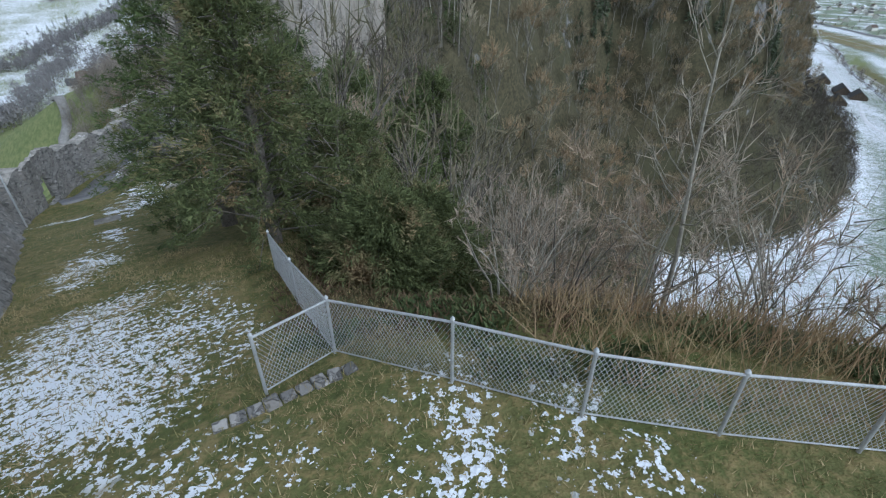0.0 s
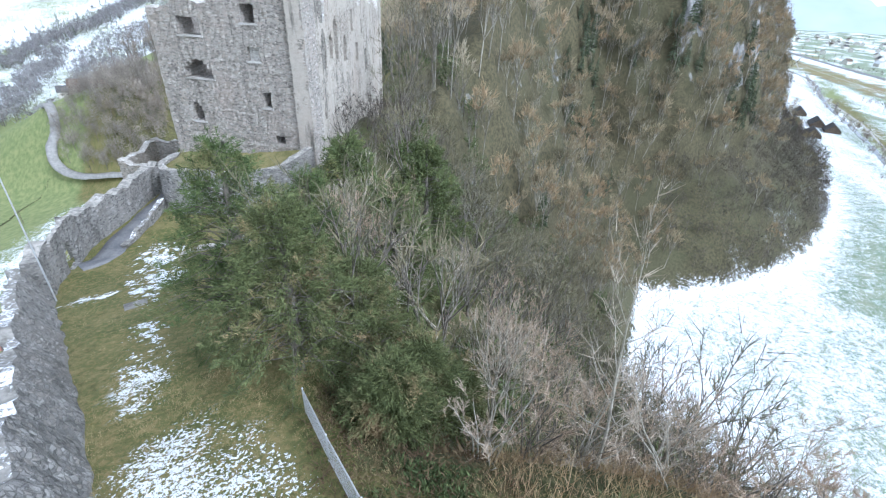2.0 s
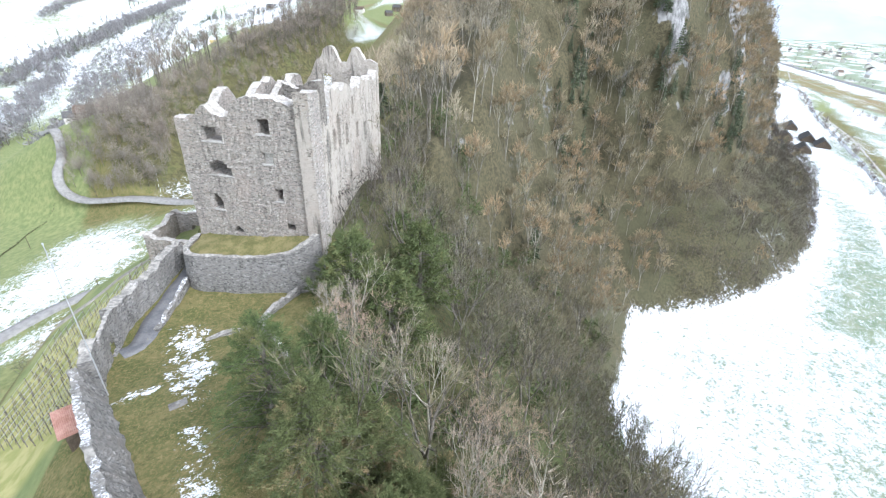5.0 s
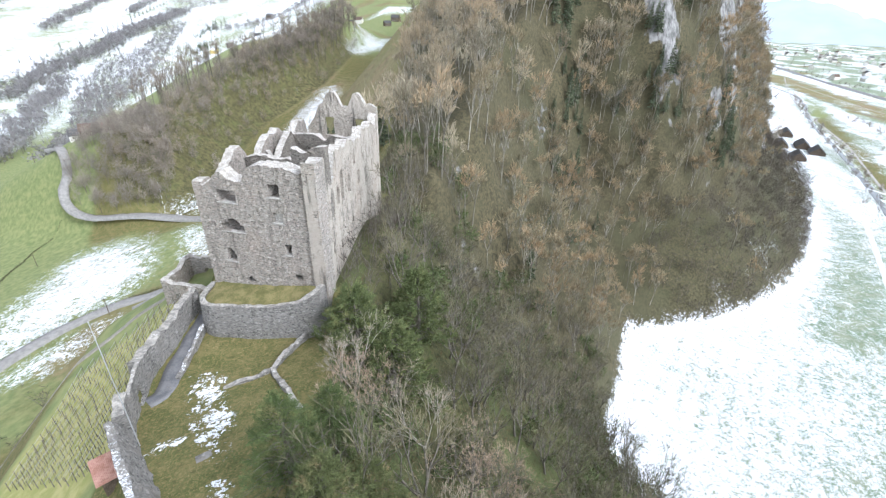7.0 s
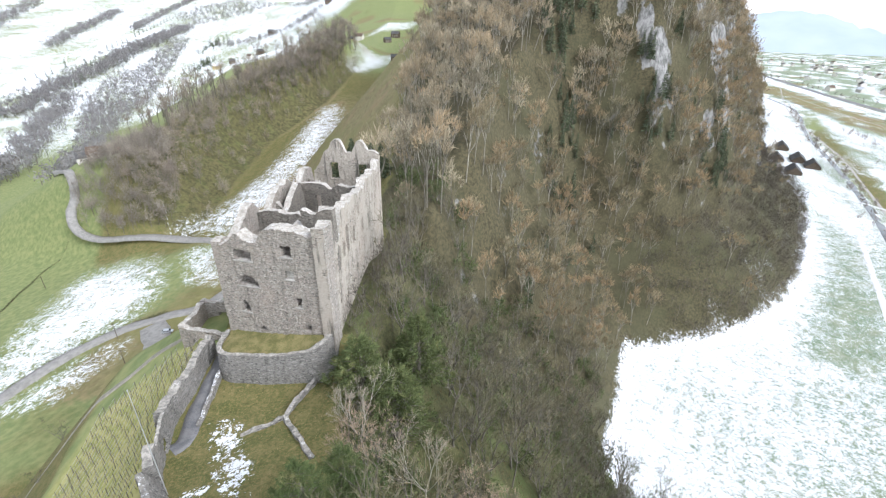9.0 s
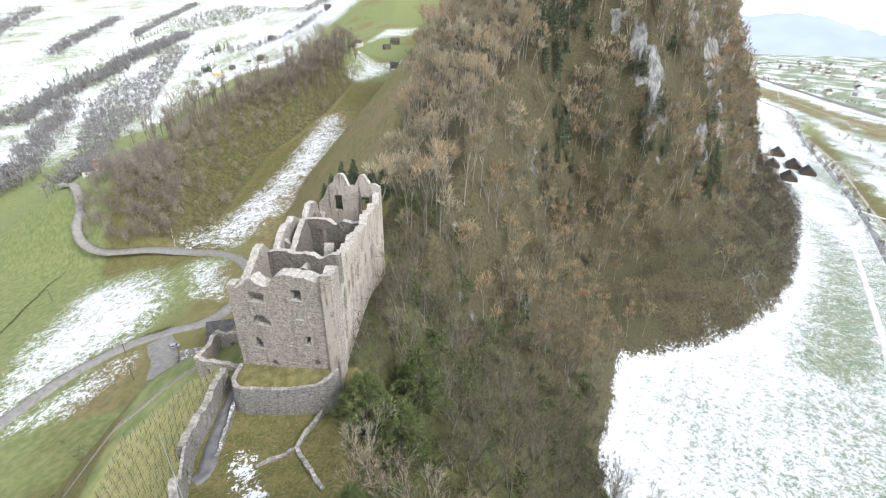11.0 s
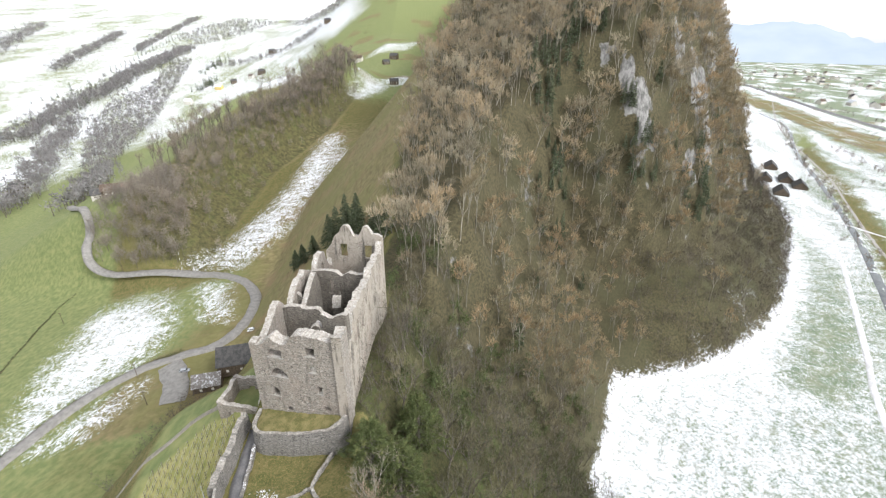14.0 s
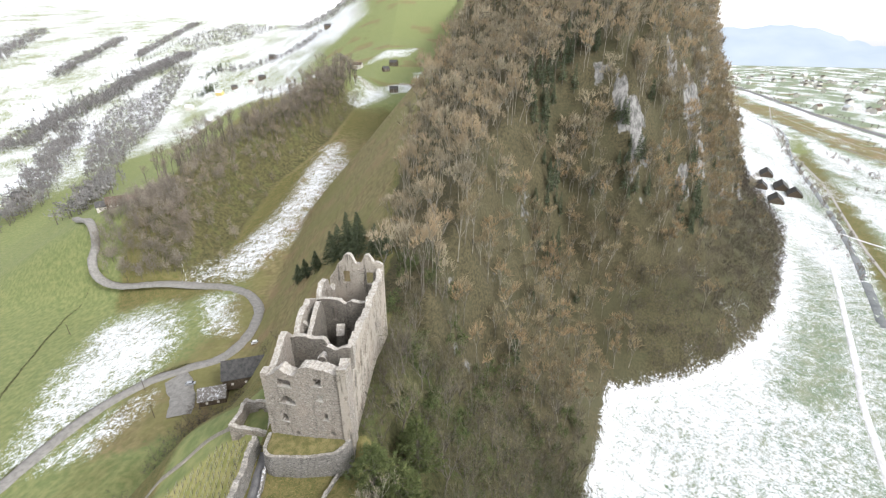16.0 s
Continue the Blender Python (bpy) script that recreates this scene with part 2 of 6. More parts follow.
def spline(points, step):
    """A smooth curve through points, sampled about every step metres."""
    p = np.array(points, float)
    p = np.vstack([2 * p[0] - p[1], p, 2 * p[-1] - p[-2]])
    out = []
    for i in range(1, len(p) - 2):
        n = max(2, int(np.linalg.norm(p[i + 1] - p[i]) / step))
        for s in np.arange(n) / n:
            a, b, c, d = p[i - 1:i + 3]
            out.append(0.5 * (2 * b + (c - a) * s + (2 * a - 5 * b + 4 * c - d) * s * s + (3 * b - a - 3 * c + d) * s ** 3))
    out.append(p[-2])
    return np.array(out)


def ground_z(x, y):
    return float(height(np.array([x]), np.array([y]))[0])


# ---- ground ----
# terrain as one height function: valley floors, castle spur and wooded hill
def smooth(a, b, v):
    s = np.clip((v - a) / (b - a), 0, 1)
    return s * s * (3 - 2 * s)


def smax(a, b, k):
    h = np.clip(0.5 + 0.5 * (a - b) / k, 0, 1)
    return b + (a - b) * h + k * h * (1 - h)


def inside(x, y, poly):
    """Signed distance to a polygon, positive inside."""
    x, y = np.asarray(x, float), np.asarray(y, float)
    best, odd = np.full(x.shape, 1e18), np.zeros(x.shape, bool)
    for (ax, ay), (bx, by) in zip(poly, poly[1:] + poly[:1]):
        ex, ey = bx - ax, by - ay
        s = np.clip(((x - ax) * ex + (y - ay) * ey) / (ex * ex + ey * ey), 0, 1)
        best = np.minimum(best, (x - ax - s * ex) ** 2 + (y - ay - s * ey) ** 2)
        cross = (ay > y) != (by > y)
        odd ^= cross & (x < ex * (y - ay) / (ey if ey else 1e-9) + ax)
    return np.where(odd, 1, -1) * np.sqrt(best)


def wave(x, y, size, seed=0.0):
    """Smooth unevenness between -1 and 1."""
    a, b = x / size, y / size
    return (np.sin(a * 1.7 + seed + 1.3 * np.sin(b * 1.1 + seed)) * np.cos(b * 1.9 - seed * 2 + np.sin(a * 0.9))
            + 0.5 * np.sin(a * 3.9 - b * 2.3 + seed * 3) * np.cos(b * 4.3 + a * 1.1 + seed)) / 1.5


SPUR = [(9, -30), (10, 1.6), (6, 4.2), (0.4, 5.4), (-2.6, 6.6), (-4.8, 11), (-9.6, 26), (-11.5, 36), (-10.6, 42), (-9, 60), (-8, 86), (-14, 97),
        (-24, 92), (-29, 70), (-33, 58), (-33, 48), (-30.2, 36), (-27.9, 27.2), (-21.9, 19.9), (-14.4, 11.7), (-9.6, 6.2), (-7.6, 1), (-5, -8), (-4, -30)]
FOOT = [(10, -60), (28, 10), (44, 62), (59, 95), (86, 147), (119, 152), (144, 161), (173, 178), (204, 204), (244, 251), (294, 317), (317, 354),
        (361, 453), (410, 549), (520, 800), (700, 2600), (-900, 2600), (-900, -60)]


def crest(y):
    """Place and height of the ridge that climbs from the castle to the hilltop."""
    return (np.interp(y, [90, 180, 300, 400, 520, 900], [-12, -13, 2, 38, 80, 110]),
            np.interp(y, [78, 95, 180, 300, 400, 520, 700, 1300], [-45, -12, 2, 36, 97, 150, 175, 190]))


def height(x, y):
    x, y = np.asarray(x, float), np.asarray(y, float)
    right = -92 + 0 * x
    # open ground on the left: falls away sideways, with a trough that climbs towards the back and a bank beside it
    left = np.maximum(-80 - 0.24 * np.maximum(0, -x - 110), -172)
    climb = np.clip(0.145 * (y - 240), 0, 58) * smooth(-700, -200, x)
    edge = np.interp(y, [250, 400, 500, 650, 900], [-146, -144, -110, -97, -70])
    bank = 46 * smooth(0, 50, edge - x) * smooth(238, 280, y + 0.25 * (x + 150)) * smooth(-430, -220, x) * smooth(1000, 700, y)
    far = 0.17 * np.maximum(0, np.hypot(x, y) - 1500) + 0.15 * smax(y - 900, 0 * y, 260.0) * smooth(-900, -100, x)
    left = left + climb + bank + far
    shift = 420 * smooth(620, 1000, y)
    base = left + (right - left) * smooth(-70, 30, x - shift)
    # castle spur
    s = np.maximum(0, -0.63 * x + 0.77 * (y - 3) - 1.5)
    top = -9.4 + np.maximum(smax(9.2 - 0.255 * s, 0 * s, 1.2), 0)
    top = top + 4.6 * smooth(40.5, 44, y + 0.26 * (x + 12)) * smooth(-30, -27.5, x) - 5.5 * smooth(62, 84, y)
    d = inside(x, y, SPUR)
    out = np.maximum(0, -d)
    fall_l = 0.62 * np.minimum(out, 22) + 1.1 * np.maximum(out - 22, 0)
    drop = 3.6 * smooth(0.4, 2.6, out) * smooth(-2, -5, x) * smooth(60, 38, y)      # the court wall retains the yard
    spur = top - np.where(x < -12 + 0.5 * np.clip(14 - y, 0, 16), fall_l, 1.28 * out) * smooth(-1.0, 9, out) - drop
    # wooded hill: a ridge on its left, a foot of scree and cliffs on its right
    e = inside(x, y, FOOT)
    e = e + 6 * wave(x, y, 21) * smooth(5, 40, e)
    flank = -92 + np.interp(y, [140, 270], [1.2, 0.72]) * np.clip(e, 0, 42) + 2.7 * np.clip(e - 42, 0, 66) + 0.5 * np.clip(e - 108, 0, 400)
    cx, cz = crest(y)
    side = x - cx
    hill = np.where(side < 0, cz + np.interp(y, [330, 470], [1.08, 2.4]) * side, -smax(-flank, -(cz + 0.42 * side), 12.0))
    z = smax(base, spur, 4.0)
    z = smax(z, np.where(e > -2, hill, -400), 3.0)
    return z + 0.12 * wave(x, y, 2.7, 2.0) + 0.9 * wave(x, y, 31, 4.0) * smooth(20, 120, np.hypot(x, y - 20)) * (1 - smooth(30, 70, x) * smooth(-88, -91, z))


def axis(n, centre, a, far):
    k = math.asinh(far / a)
    return centre + a * np.sinh(np.linspace(-1, 1, n) * k)


def build_ground():
    n = 400
    gx, gy = np.meshgrid(axis(n, -12, 22, 3300), axis(n, 40, 26, 3300))
    x, y = gx.ravel(), gy.ravel()
    z = height(x, y)
    i = np.arange(n * n).reshape(n, n)
    faces = np.stack([i[:-1, :-1], i[:-1, 1:], i[1:, 1:], i[1:, :-1]], -1).reshape(-1, 4)
    me = bpy.data.meshes.new("ground")
    me.vertices.add(n * n)
    me.vertices.foreach_set("co", np.stack([x, y, z], 1).ravel())
    me.loops.add(faces.size)
    me.loops.foreach_set("vertex_index", faces.ravel().astype(np.int32))
    me.polygons.add(len(faces))
    me.polygons.foreach_set("loop_start", np.arange(0, faces.size, 4, dtype=np.int32))
    me.polygons.foreach_set("use_smooth", np.ones(len(faces), bool))
    me.update(calc_edges=True)
    me.materials.append(M_GROUND)
    for name, v in covers(x, y, z).items():
        me.attributes.new(name, "FLOAT", "POINT").data.foreach_set("value", v.astype(np.float32))
    return tagged(new("ground", me), "meadows, fields and wooded slopes with patches of melting snow", "ground", kind="structure")


def patch(x, y, poly, soft):
    """1 well inside a polygon, fading to 0 at soft metres outside."""
    return smooth(-soft, soft, inside(x, y, poly))


SNOW = [  # outline, softness, depth of cover
    ([(-162, 112), (-183, 158), (-199, 202), (-203, 234), (-168, 234), (-145, 206), (-134, 172), (-139, 158), (-153, 141)], 17, 0.70),
    ([(-143, 236), (-121, 228), (-104, 186), (-116, 190)], 10, 0.66),
    ([(-148, 112), (-137, 134), (-125, 143), (-121, 136), (-131, 116)], 10, 0.62),
    ([(-158, 258), (-122, 249), (-103, 287), (-94, 356), (-84, 430), (-98, 492), (-112, 480), (-121, 345), (-136, 297)], 15, 0.58),
    ([(-104, 640), (-88, 640), (-66, 760), (-80, 830), (-110, 800)], 20, 0.7),
    ([(-257, 605), (-400, 1100), (-536, 1633), (-300, 1330), (-200, 760), (-165, 585)], 26, 0.74),
    ([(-776, 2183), (-690, 3000), (-300, 2250), (-250, 1877), (-331, 1727), (-526, 2008)], 70, 0.7),
    ([(-60, 770), (-20, 800), (-15, 870), (-50, 890), (-85, 850)], 12, 0.6),
    ([(-150, 1180), (-60, 1210), (-30, 1330), (-120, 1300)], 20, 0.56),
    ([(-20, 900), (30, 960), (20, 1050), (-30, 1010)], 14, 0.6),
    ([(-6.8, 3.2), (-8.6, 6.2), (-9.4, 8.6), (-8.3, 10.0), (-6.2, 8.3), (-4.4, 6.5), (-3.6, 5.0), (-3.9, 3.4)], 0.7, 0.74),
    ([(-6.4, 9.1), (-4.3, 8.1), (-3.8, 6.2), (-5.2, 6.6)], 0.7, 0.52),
    ([(-0.45, 4.3), (0.4, 4.3), (0.7, 2.6), (-0.5, 2.6)], 0.35, 0.62),
    ([(1.5, 5.0), (2.3, 5.2), (2.4, 4.8), (1.6, 4.7)], 0.25, 0.55),
    ([(5.0, 4.9), (5.9, 4.8), (5.8, 4.4), (5.0, 4.5)], 0.25, 0.55),
    ([(1.3, 4.45), (1.9, 4.35), (1.8, 4.1), (1.3, 4.2)], 0.2, 0.5),
    ([(-3.7, 6.8), (-2.4, 6.3), (-2.8, 5.6), (-3.8, 6.1)], 0.3, 0.52),
    ([(-3.6, 3.6), (-2.4, 3.3), (-1.4, 3.2), (-1.4, 2.9), (-3.4, 2.9)], 0.3, 0.5),
    ([(1.7, 3.6), (2.5, 3.6), (2.5, 2.6), (1.8, 2.6)], 0.3, 0.6),
    ([(-25.4, 34.1), (-22.0, 33.7), (-17.3, 25.1), (-15.9, 21.0), (-17.4, 21.5), (-20.5, 25.4)], 1.0, 0.62),
    ([(-23, 22.6), (-22.6, 24.0), (-20.0, 24.2), (-20.4, 23.0)], 0.6, 0.58),
    ([(-15.9, 18.9), (-14.6, 18.5), (-11.6, 14.0), (-10.4, 10.6), (-12.0, 12.0)], 0.7, 0.6),
]


CRAGS = [(102, 220, 13), (107, 216, 9), (136, 249, 10), (153, 261, 13), (194, 315, 12), (144, 229, 6), (167, 254, 9), (262, 342, 10), (159, 261, 10), (222, 335, 9), (246, 360, 8)]


def crags(x, y):
    """Bare limestone cliffs among the woods of the hill."""
    r = 0 * x
    for cx, cy, s in CRAGS:
        r = np.maximum(r, 1 - smooth(0.5, 1.3, np.hypot(x - cx, y - cy) / (0.56 * s) + 0.35 * wave(x, y, 5)))
    return r


def covers(x, y, z):
    foot = inside(x, y, FOOT)
    spur = inside(x, y, SPUR)
    cx, cz = crest(y)
    hillside = smooth(-3, 3, foot) * smooth(-4, 4, x - cx + 3 * wave(x, y, 9)) * smooth(88, 98, y + 0.5 * np.maximum(0, x + 10))
    flank = smooth(0.0, 1.5, -spur) * smooth(-11, -8, x - 0.02 * y) * smooth(-88, -84, z) * (y < 120) * (y > 4)
    edge = np.interp(y, [250, 400, 500, 650, 900], [-146, -144, -110, -97, -70])
    bank = smooth(-6, 4, edge - x) * smooth(75, 45, edge - x) * smooth(246, 258, y + 0.25 * (x + 150)) * smooth(760, 640, y)
    wall_foot = smooth(-12.4, -11.2, x - 0.054 * (y - 42)) * smooth(43, 46, y) * (y < 120) * smooth(-88, -84, z)
    wood = np.clip(np.maximum(np.maximum(hillside, np.maximum(flank, wall_foot)), 0.55 * bank), 0, 1)
    field = smooth(30, 60, x) * smooth(-86, -91, z)
    d = -foot
    road = x * 0.81 - y * 0.587 - 80            # away from the farm track across the plain
    snow = field * (0.42 + 0.10 * smooth(90, 40, d) + 0.12 * smooth(38, 8, d) + 0.05 * wave(x, y, 38, 1.0) + 0.05 * np.sin((x * 0.8 - y * 0.6) * 0.9))
    green = patch(x, y, [(310, 345), (281, 294), (248, 244), (203, 193), (172, 164), (158, 146), (178, 134), (199, 146), (239, 199), (288, 268), (324, 330)], 9)
    snow = snow - field * (0.12 * smooth(-10, 20, road) + 0.24 * green)
    far_r = field * smooth(330, 480, np.hypot(x, y))
    across = x - 0.32 * y                       # strips of the plain run along the valley
    snow = snow * (1 - far_r) + far_r * (0.56 + 0.22 * wave(across, y * 0.12, 17, 3.0) + 0.14 * wave(across, y * 0.2, 45, 1.0))
    snow = snow - far_r * 0.5 * smooth(530, 560, across) * smooth(-0.2, 0.3, wave(across, y * 0.4, 40, 9.0))
    canal_x = np.interp(y, [196, 234, 316, 431, 607, 800], [262, 289, 344, 413, 513, 640])
    verge = field * smooth(6, 9, x - canal_x) * smooth(34, 24, x - canal_x + 5 * wave(x, y, 20)) * smooth(860, 700, y)
    snow = snow - 0.5 * verge
    west = smooth(-480, -620, x + 0.12 * y) * smooth(330, 520, y) + smooth(900, 1300, y) * smooth(-300, -520, x)
    u, v = x + 0.22 * y, y - 0.22 * x
    snow = np.maximum(snow, np.clip(west, 0, 1) * (0.53 + 0.32 * wave(u, v * 0.3, 75, 5.0) + 0.18 * wave(u, v * 0.35, 33, 2.0)))
    for poly, soft, depth in SNOW:
        snow = np.maximum(snow, depth * patch(x, y, poly, soft))
    lush = smooth(-196, -230, x) * smooth(60, 110, y) + smooth(560, 700, y) * smooth(-300, -120, x)
    lush = lush + 0.65 * smooth(-60, -100, x) * smooth(60, 90, y) * smooth(260, 230, y) + 1.0 * smooth(-29, -31, x) * smooth(70, 60, y) * smooth(-60, -50, x)
    dry = smooth(0, -8, x - cx) * smooth(100, 130, y) * smooth(-150, -90, x) * smooth(620, 420, y) * 0.9
    dry = dry + 0.6 * bank + 0.7 * smooth(680, 800, y) * smooth(-500, -300, x) * smooth(0.0, 0.6, wave(x, y, 75, 6.0))
    dry = dry + 0.5 * smooth(-100, -115, x) * smooth(-145, -130, x) * smooth(100, 120, y) * smooth(170, 150, y)
    band = field * smooth(430, 520, y)
    wob = across + 5 * wave(x, y, 70)
    yellow = band * (smooth(414, 420, wob) * smooth(494, 488, wob) * (0.7 + 0.5 * wave(wob, y * 0.1, 9, 4.0)) + 0.6 * smooth(330, 334, wob) * smooth(350, 345, wob) * smooth(560, 500, y))
    scree = smooth(2, 6, foot) * smooth(46, 30, foot) * smooth(90, 110, x)
    snow = np.maximum(snow, 0.1 * scree * smooth(0.0, 0.6, wave(x, y, 16, 2.0)))
    e = 2.0
    steep = np.hypot(height(x + e, y) - height(x - e, y), height(x, y + e) - height(x, y - e)) / (2 * e)
    rock = smooth(1.3, 1.9, steep) * np.maximum(crags(x, y), 0.36 * smooth(2.1, 2.7, steep))
    return {"leaf": np.clip(hillside * (1 - 0.15 * scree) + 0.25 * bank, 0, 1), "vine": patch(x, y, [(-30.8, 25), (-31.2, 46), (-33, 49.5), (-41, 52.5), (-47, 50), (-51.5, 47), (-53, 36), (-48, 25), (-36, 20)], 1.0), "yard": smooth(22, 13, np.hypot(x, y)), "rock": rock, "snow": np.clip(snow - 0.6 * yellow, 0, 1), "wood": wood, "crop": field * (1 - np.clip(verge, 0, 1)), "lush": np.clip(lush, 0, 1), "dry": np.clip(dry + yellow, 0, 1)}


build_ground()


# ---- castle ----
def ruin_wall(name, a, b, low, tops, holes, thick, parent, label="", seed=1, step=0.4, mats=None, jitter=0.07):
    """A broken masonry wall from a to b: openings cut right through, ragged crown, uneven faces.
    tops: (metres along, height) of the crown; holes: (from, low, to, high); the thickness lies left of a to b."""
    rng = np.random.default_rng(seed)
    length = math.dist(a, b)
    ex, ey = (b[0] - a[0]) / length, (b[1] - a[1]) / length
    hi = max(t[1] for t in tops) + 1.0
    us = sorted({round(v, 3) for v in list(np.linspace(0, length, max(2, round(length / step) + 1))) + [h[i] for h in holes for i in (0, 2) if 0 < h[i] < length]})
    zs = sorted({round(v, 3) for v in list(np.linspace(low, hi, max(2, round((hi - low) / 0.6) + 1))) + [h[i] for h in holes for i in (1, 3)]})
    us = [u for i, u in enumerate(us) if i == 0 or u - us[i - 1] > 0.08]
    zs = [z for i, z in enumerate(zs) if i == 0 or z - zs[i - 1] > 0.08]
    tu, tz = [t[0] for t in tops], [t[1] for t in tops]
    knots = np.arange(0, length + 1.5, 1.5)
    rag = np.interp(us, knots, rng.uniform(-0.36, 0.3, len(knots))) + rng.uniform(-0.06, 0.06, len(us))
    ease = [float(np.mean(np.interp([u - 0.3, u, u + 0.3], tu, tz))) for u in us]
    crown = [ease[i] + rag[i] for i in range(len(us))]
    nu, nz = len(us) - 1, len(zs) - 1
    solid = np.zeros((nu, nz), bool)
    for i in range(nu):
        mu, top = (us[i] + us[i + 1]) / 2, max(crown[i], crown[i + 1]) - 0.05
        for j in range(nz):
            mz = (zs[j] + zs[j + 1]) / 2
            solid[i, j] = zs[j] < top and not any(h[0] - 0.02 < mu < h[2] + 0.02 and h[1] - 0.02 < mz < h[3] + 0.02 for h in holes)
    verts, faces, index, at = [], [], [], {}

    def vert(i, j, k):
        cap = j == -1 or zs[j] >= crown[i] - 0.05
        key = (i, -1 if cap else j, k)
        if key not in at:
            z = crown[i] if cap else zs[j]
            v = thick * k + rng.uniform(-jitter, jitter)
            ju, jz = rng.uniform(-jitter, jitter) * (0 < i < nu), rng.uniform(-jitter, jitter)
            at[key] = len(verts)
            verts.append((a[0] + ex * (us[i] + ju) - ey * v, a[1] + ey * (us[i] + ju) + ex * v, z + jz * (1.1 if cap else 0.7)))
        return at[key]

    def face(mat, *keys):
        ids = []
        for k in keys:
            n = vert(*k)
            if n not in ids:
                ids.append(n)
        if len(ids) > 2:
            faces.append(ids)
            index.append(mat)

    for i in range(nu):
        for j in range(nz):
            if not solid[i, j]:
                continue
            face(0, (i, j, 0), (i + 1, j, 0), (i + 1, j + 1, 0), (i, j + 1, 0))
            face(0, (i, j, 1), (i, j + 1, 1), (i + 1, j + 1, 1), (i + 1, j, 1))
            if i == 0 or not solid[i - 1, j]:
                face(0, (i, j, 0), (i, j + 1, 0), (i, j + 1, 1), (i, j, 1))
            if i == nu - 1 or not solid[i + 1, j]:
                face(0, (i + 1, j, 0), (i + 1, j, 1), (i + 1, j + 1, 1), (i + 1, j + 1, 0))
            if j < nz - 1 and not solid[i, j + 1] and zs[j + 1] < max(crown[i], crown[i + 1]) - 0.05:
                face(0, (i, j + 1, 0), (i + 1, j + 1, 0), (i + 1, j + 1, 1), (i, j + 1, 1))
            if j > 0 and not solid[i, j - 1]:
                face(0, (i, j, 0), (i, j, 1), (i + 1, j, 1), (i + 1, j, 0))
        face(1, (i, -1, 0), (i + 1, -1, 0), (i + 1, -1, 1), (i, -1, 1))
    return part(name, mesh_of(name, verts, faces, mats or [M_STONE, M_CAP], index), parent, label)


def arched(u0, z0, u1, z1, rise=0.35):
    """An opening with a stepped round head."""
    w, r = u1 - u0, min(rise, (z1 - z0) * 0.6)
    return [(u0, z0, u1, z1 - r), (u0 + 0.12 * w, z1 - r, u1 - 0.12 * w, z1 - 0.45 * r), (u0 + 0.28 * w, z1 - 0.45 * r, u1 - 0.28 * w, z1)]


FL, FR, BR, BL = (-26.7, 46.0), (-11.6, 42.0), (-9.4, 82.6), (-22.5, 84.0)


def along(a, b, u):
    d = math.dist(a, b)
    return (a[0] + (b[0] - a[0]) * u / d, a[1] + (b[1] - a[1]) * u / d)


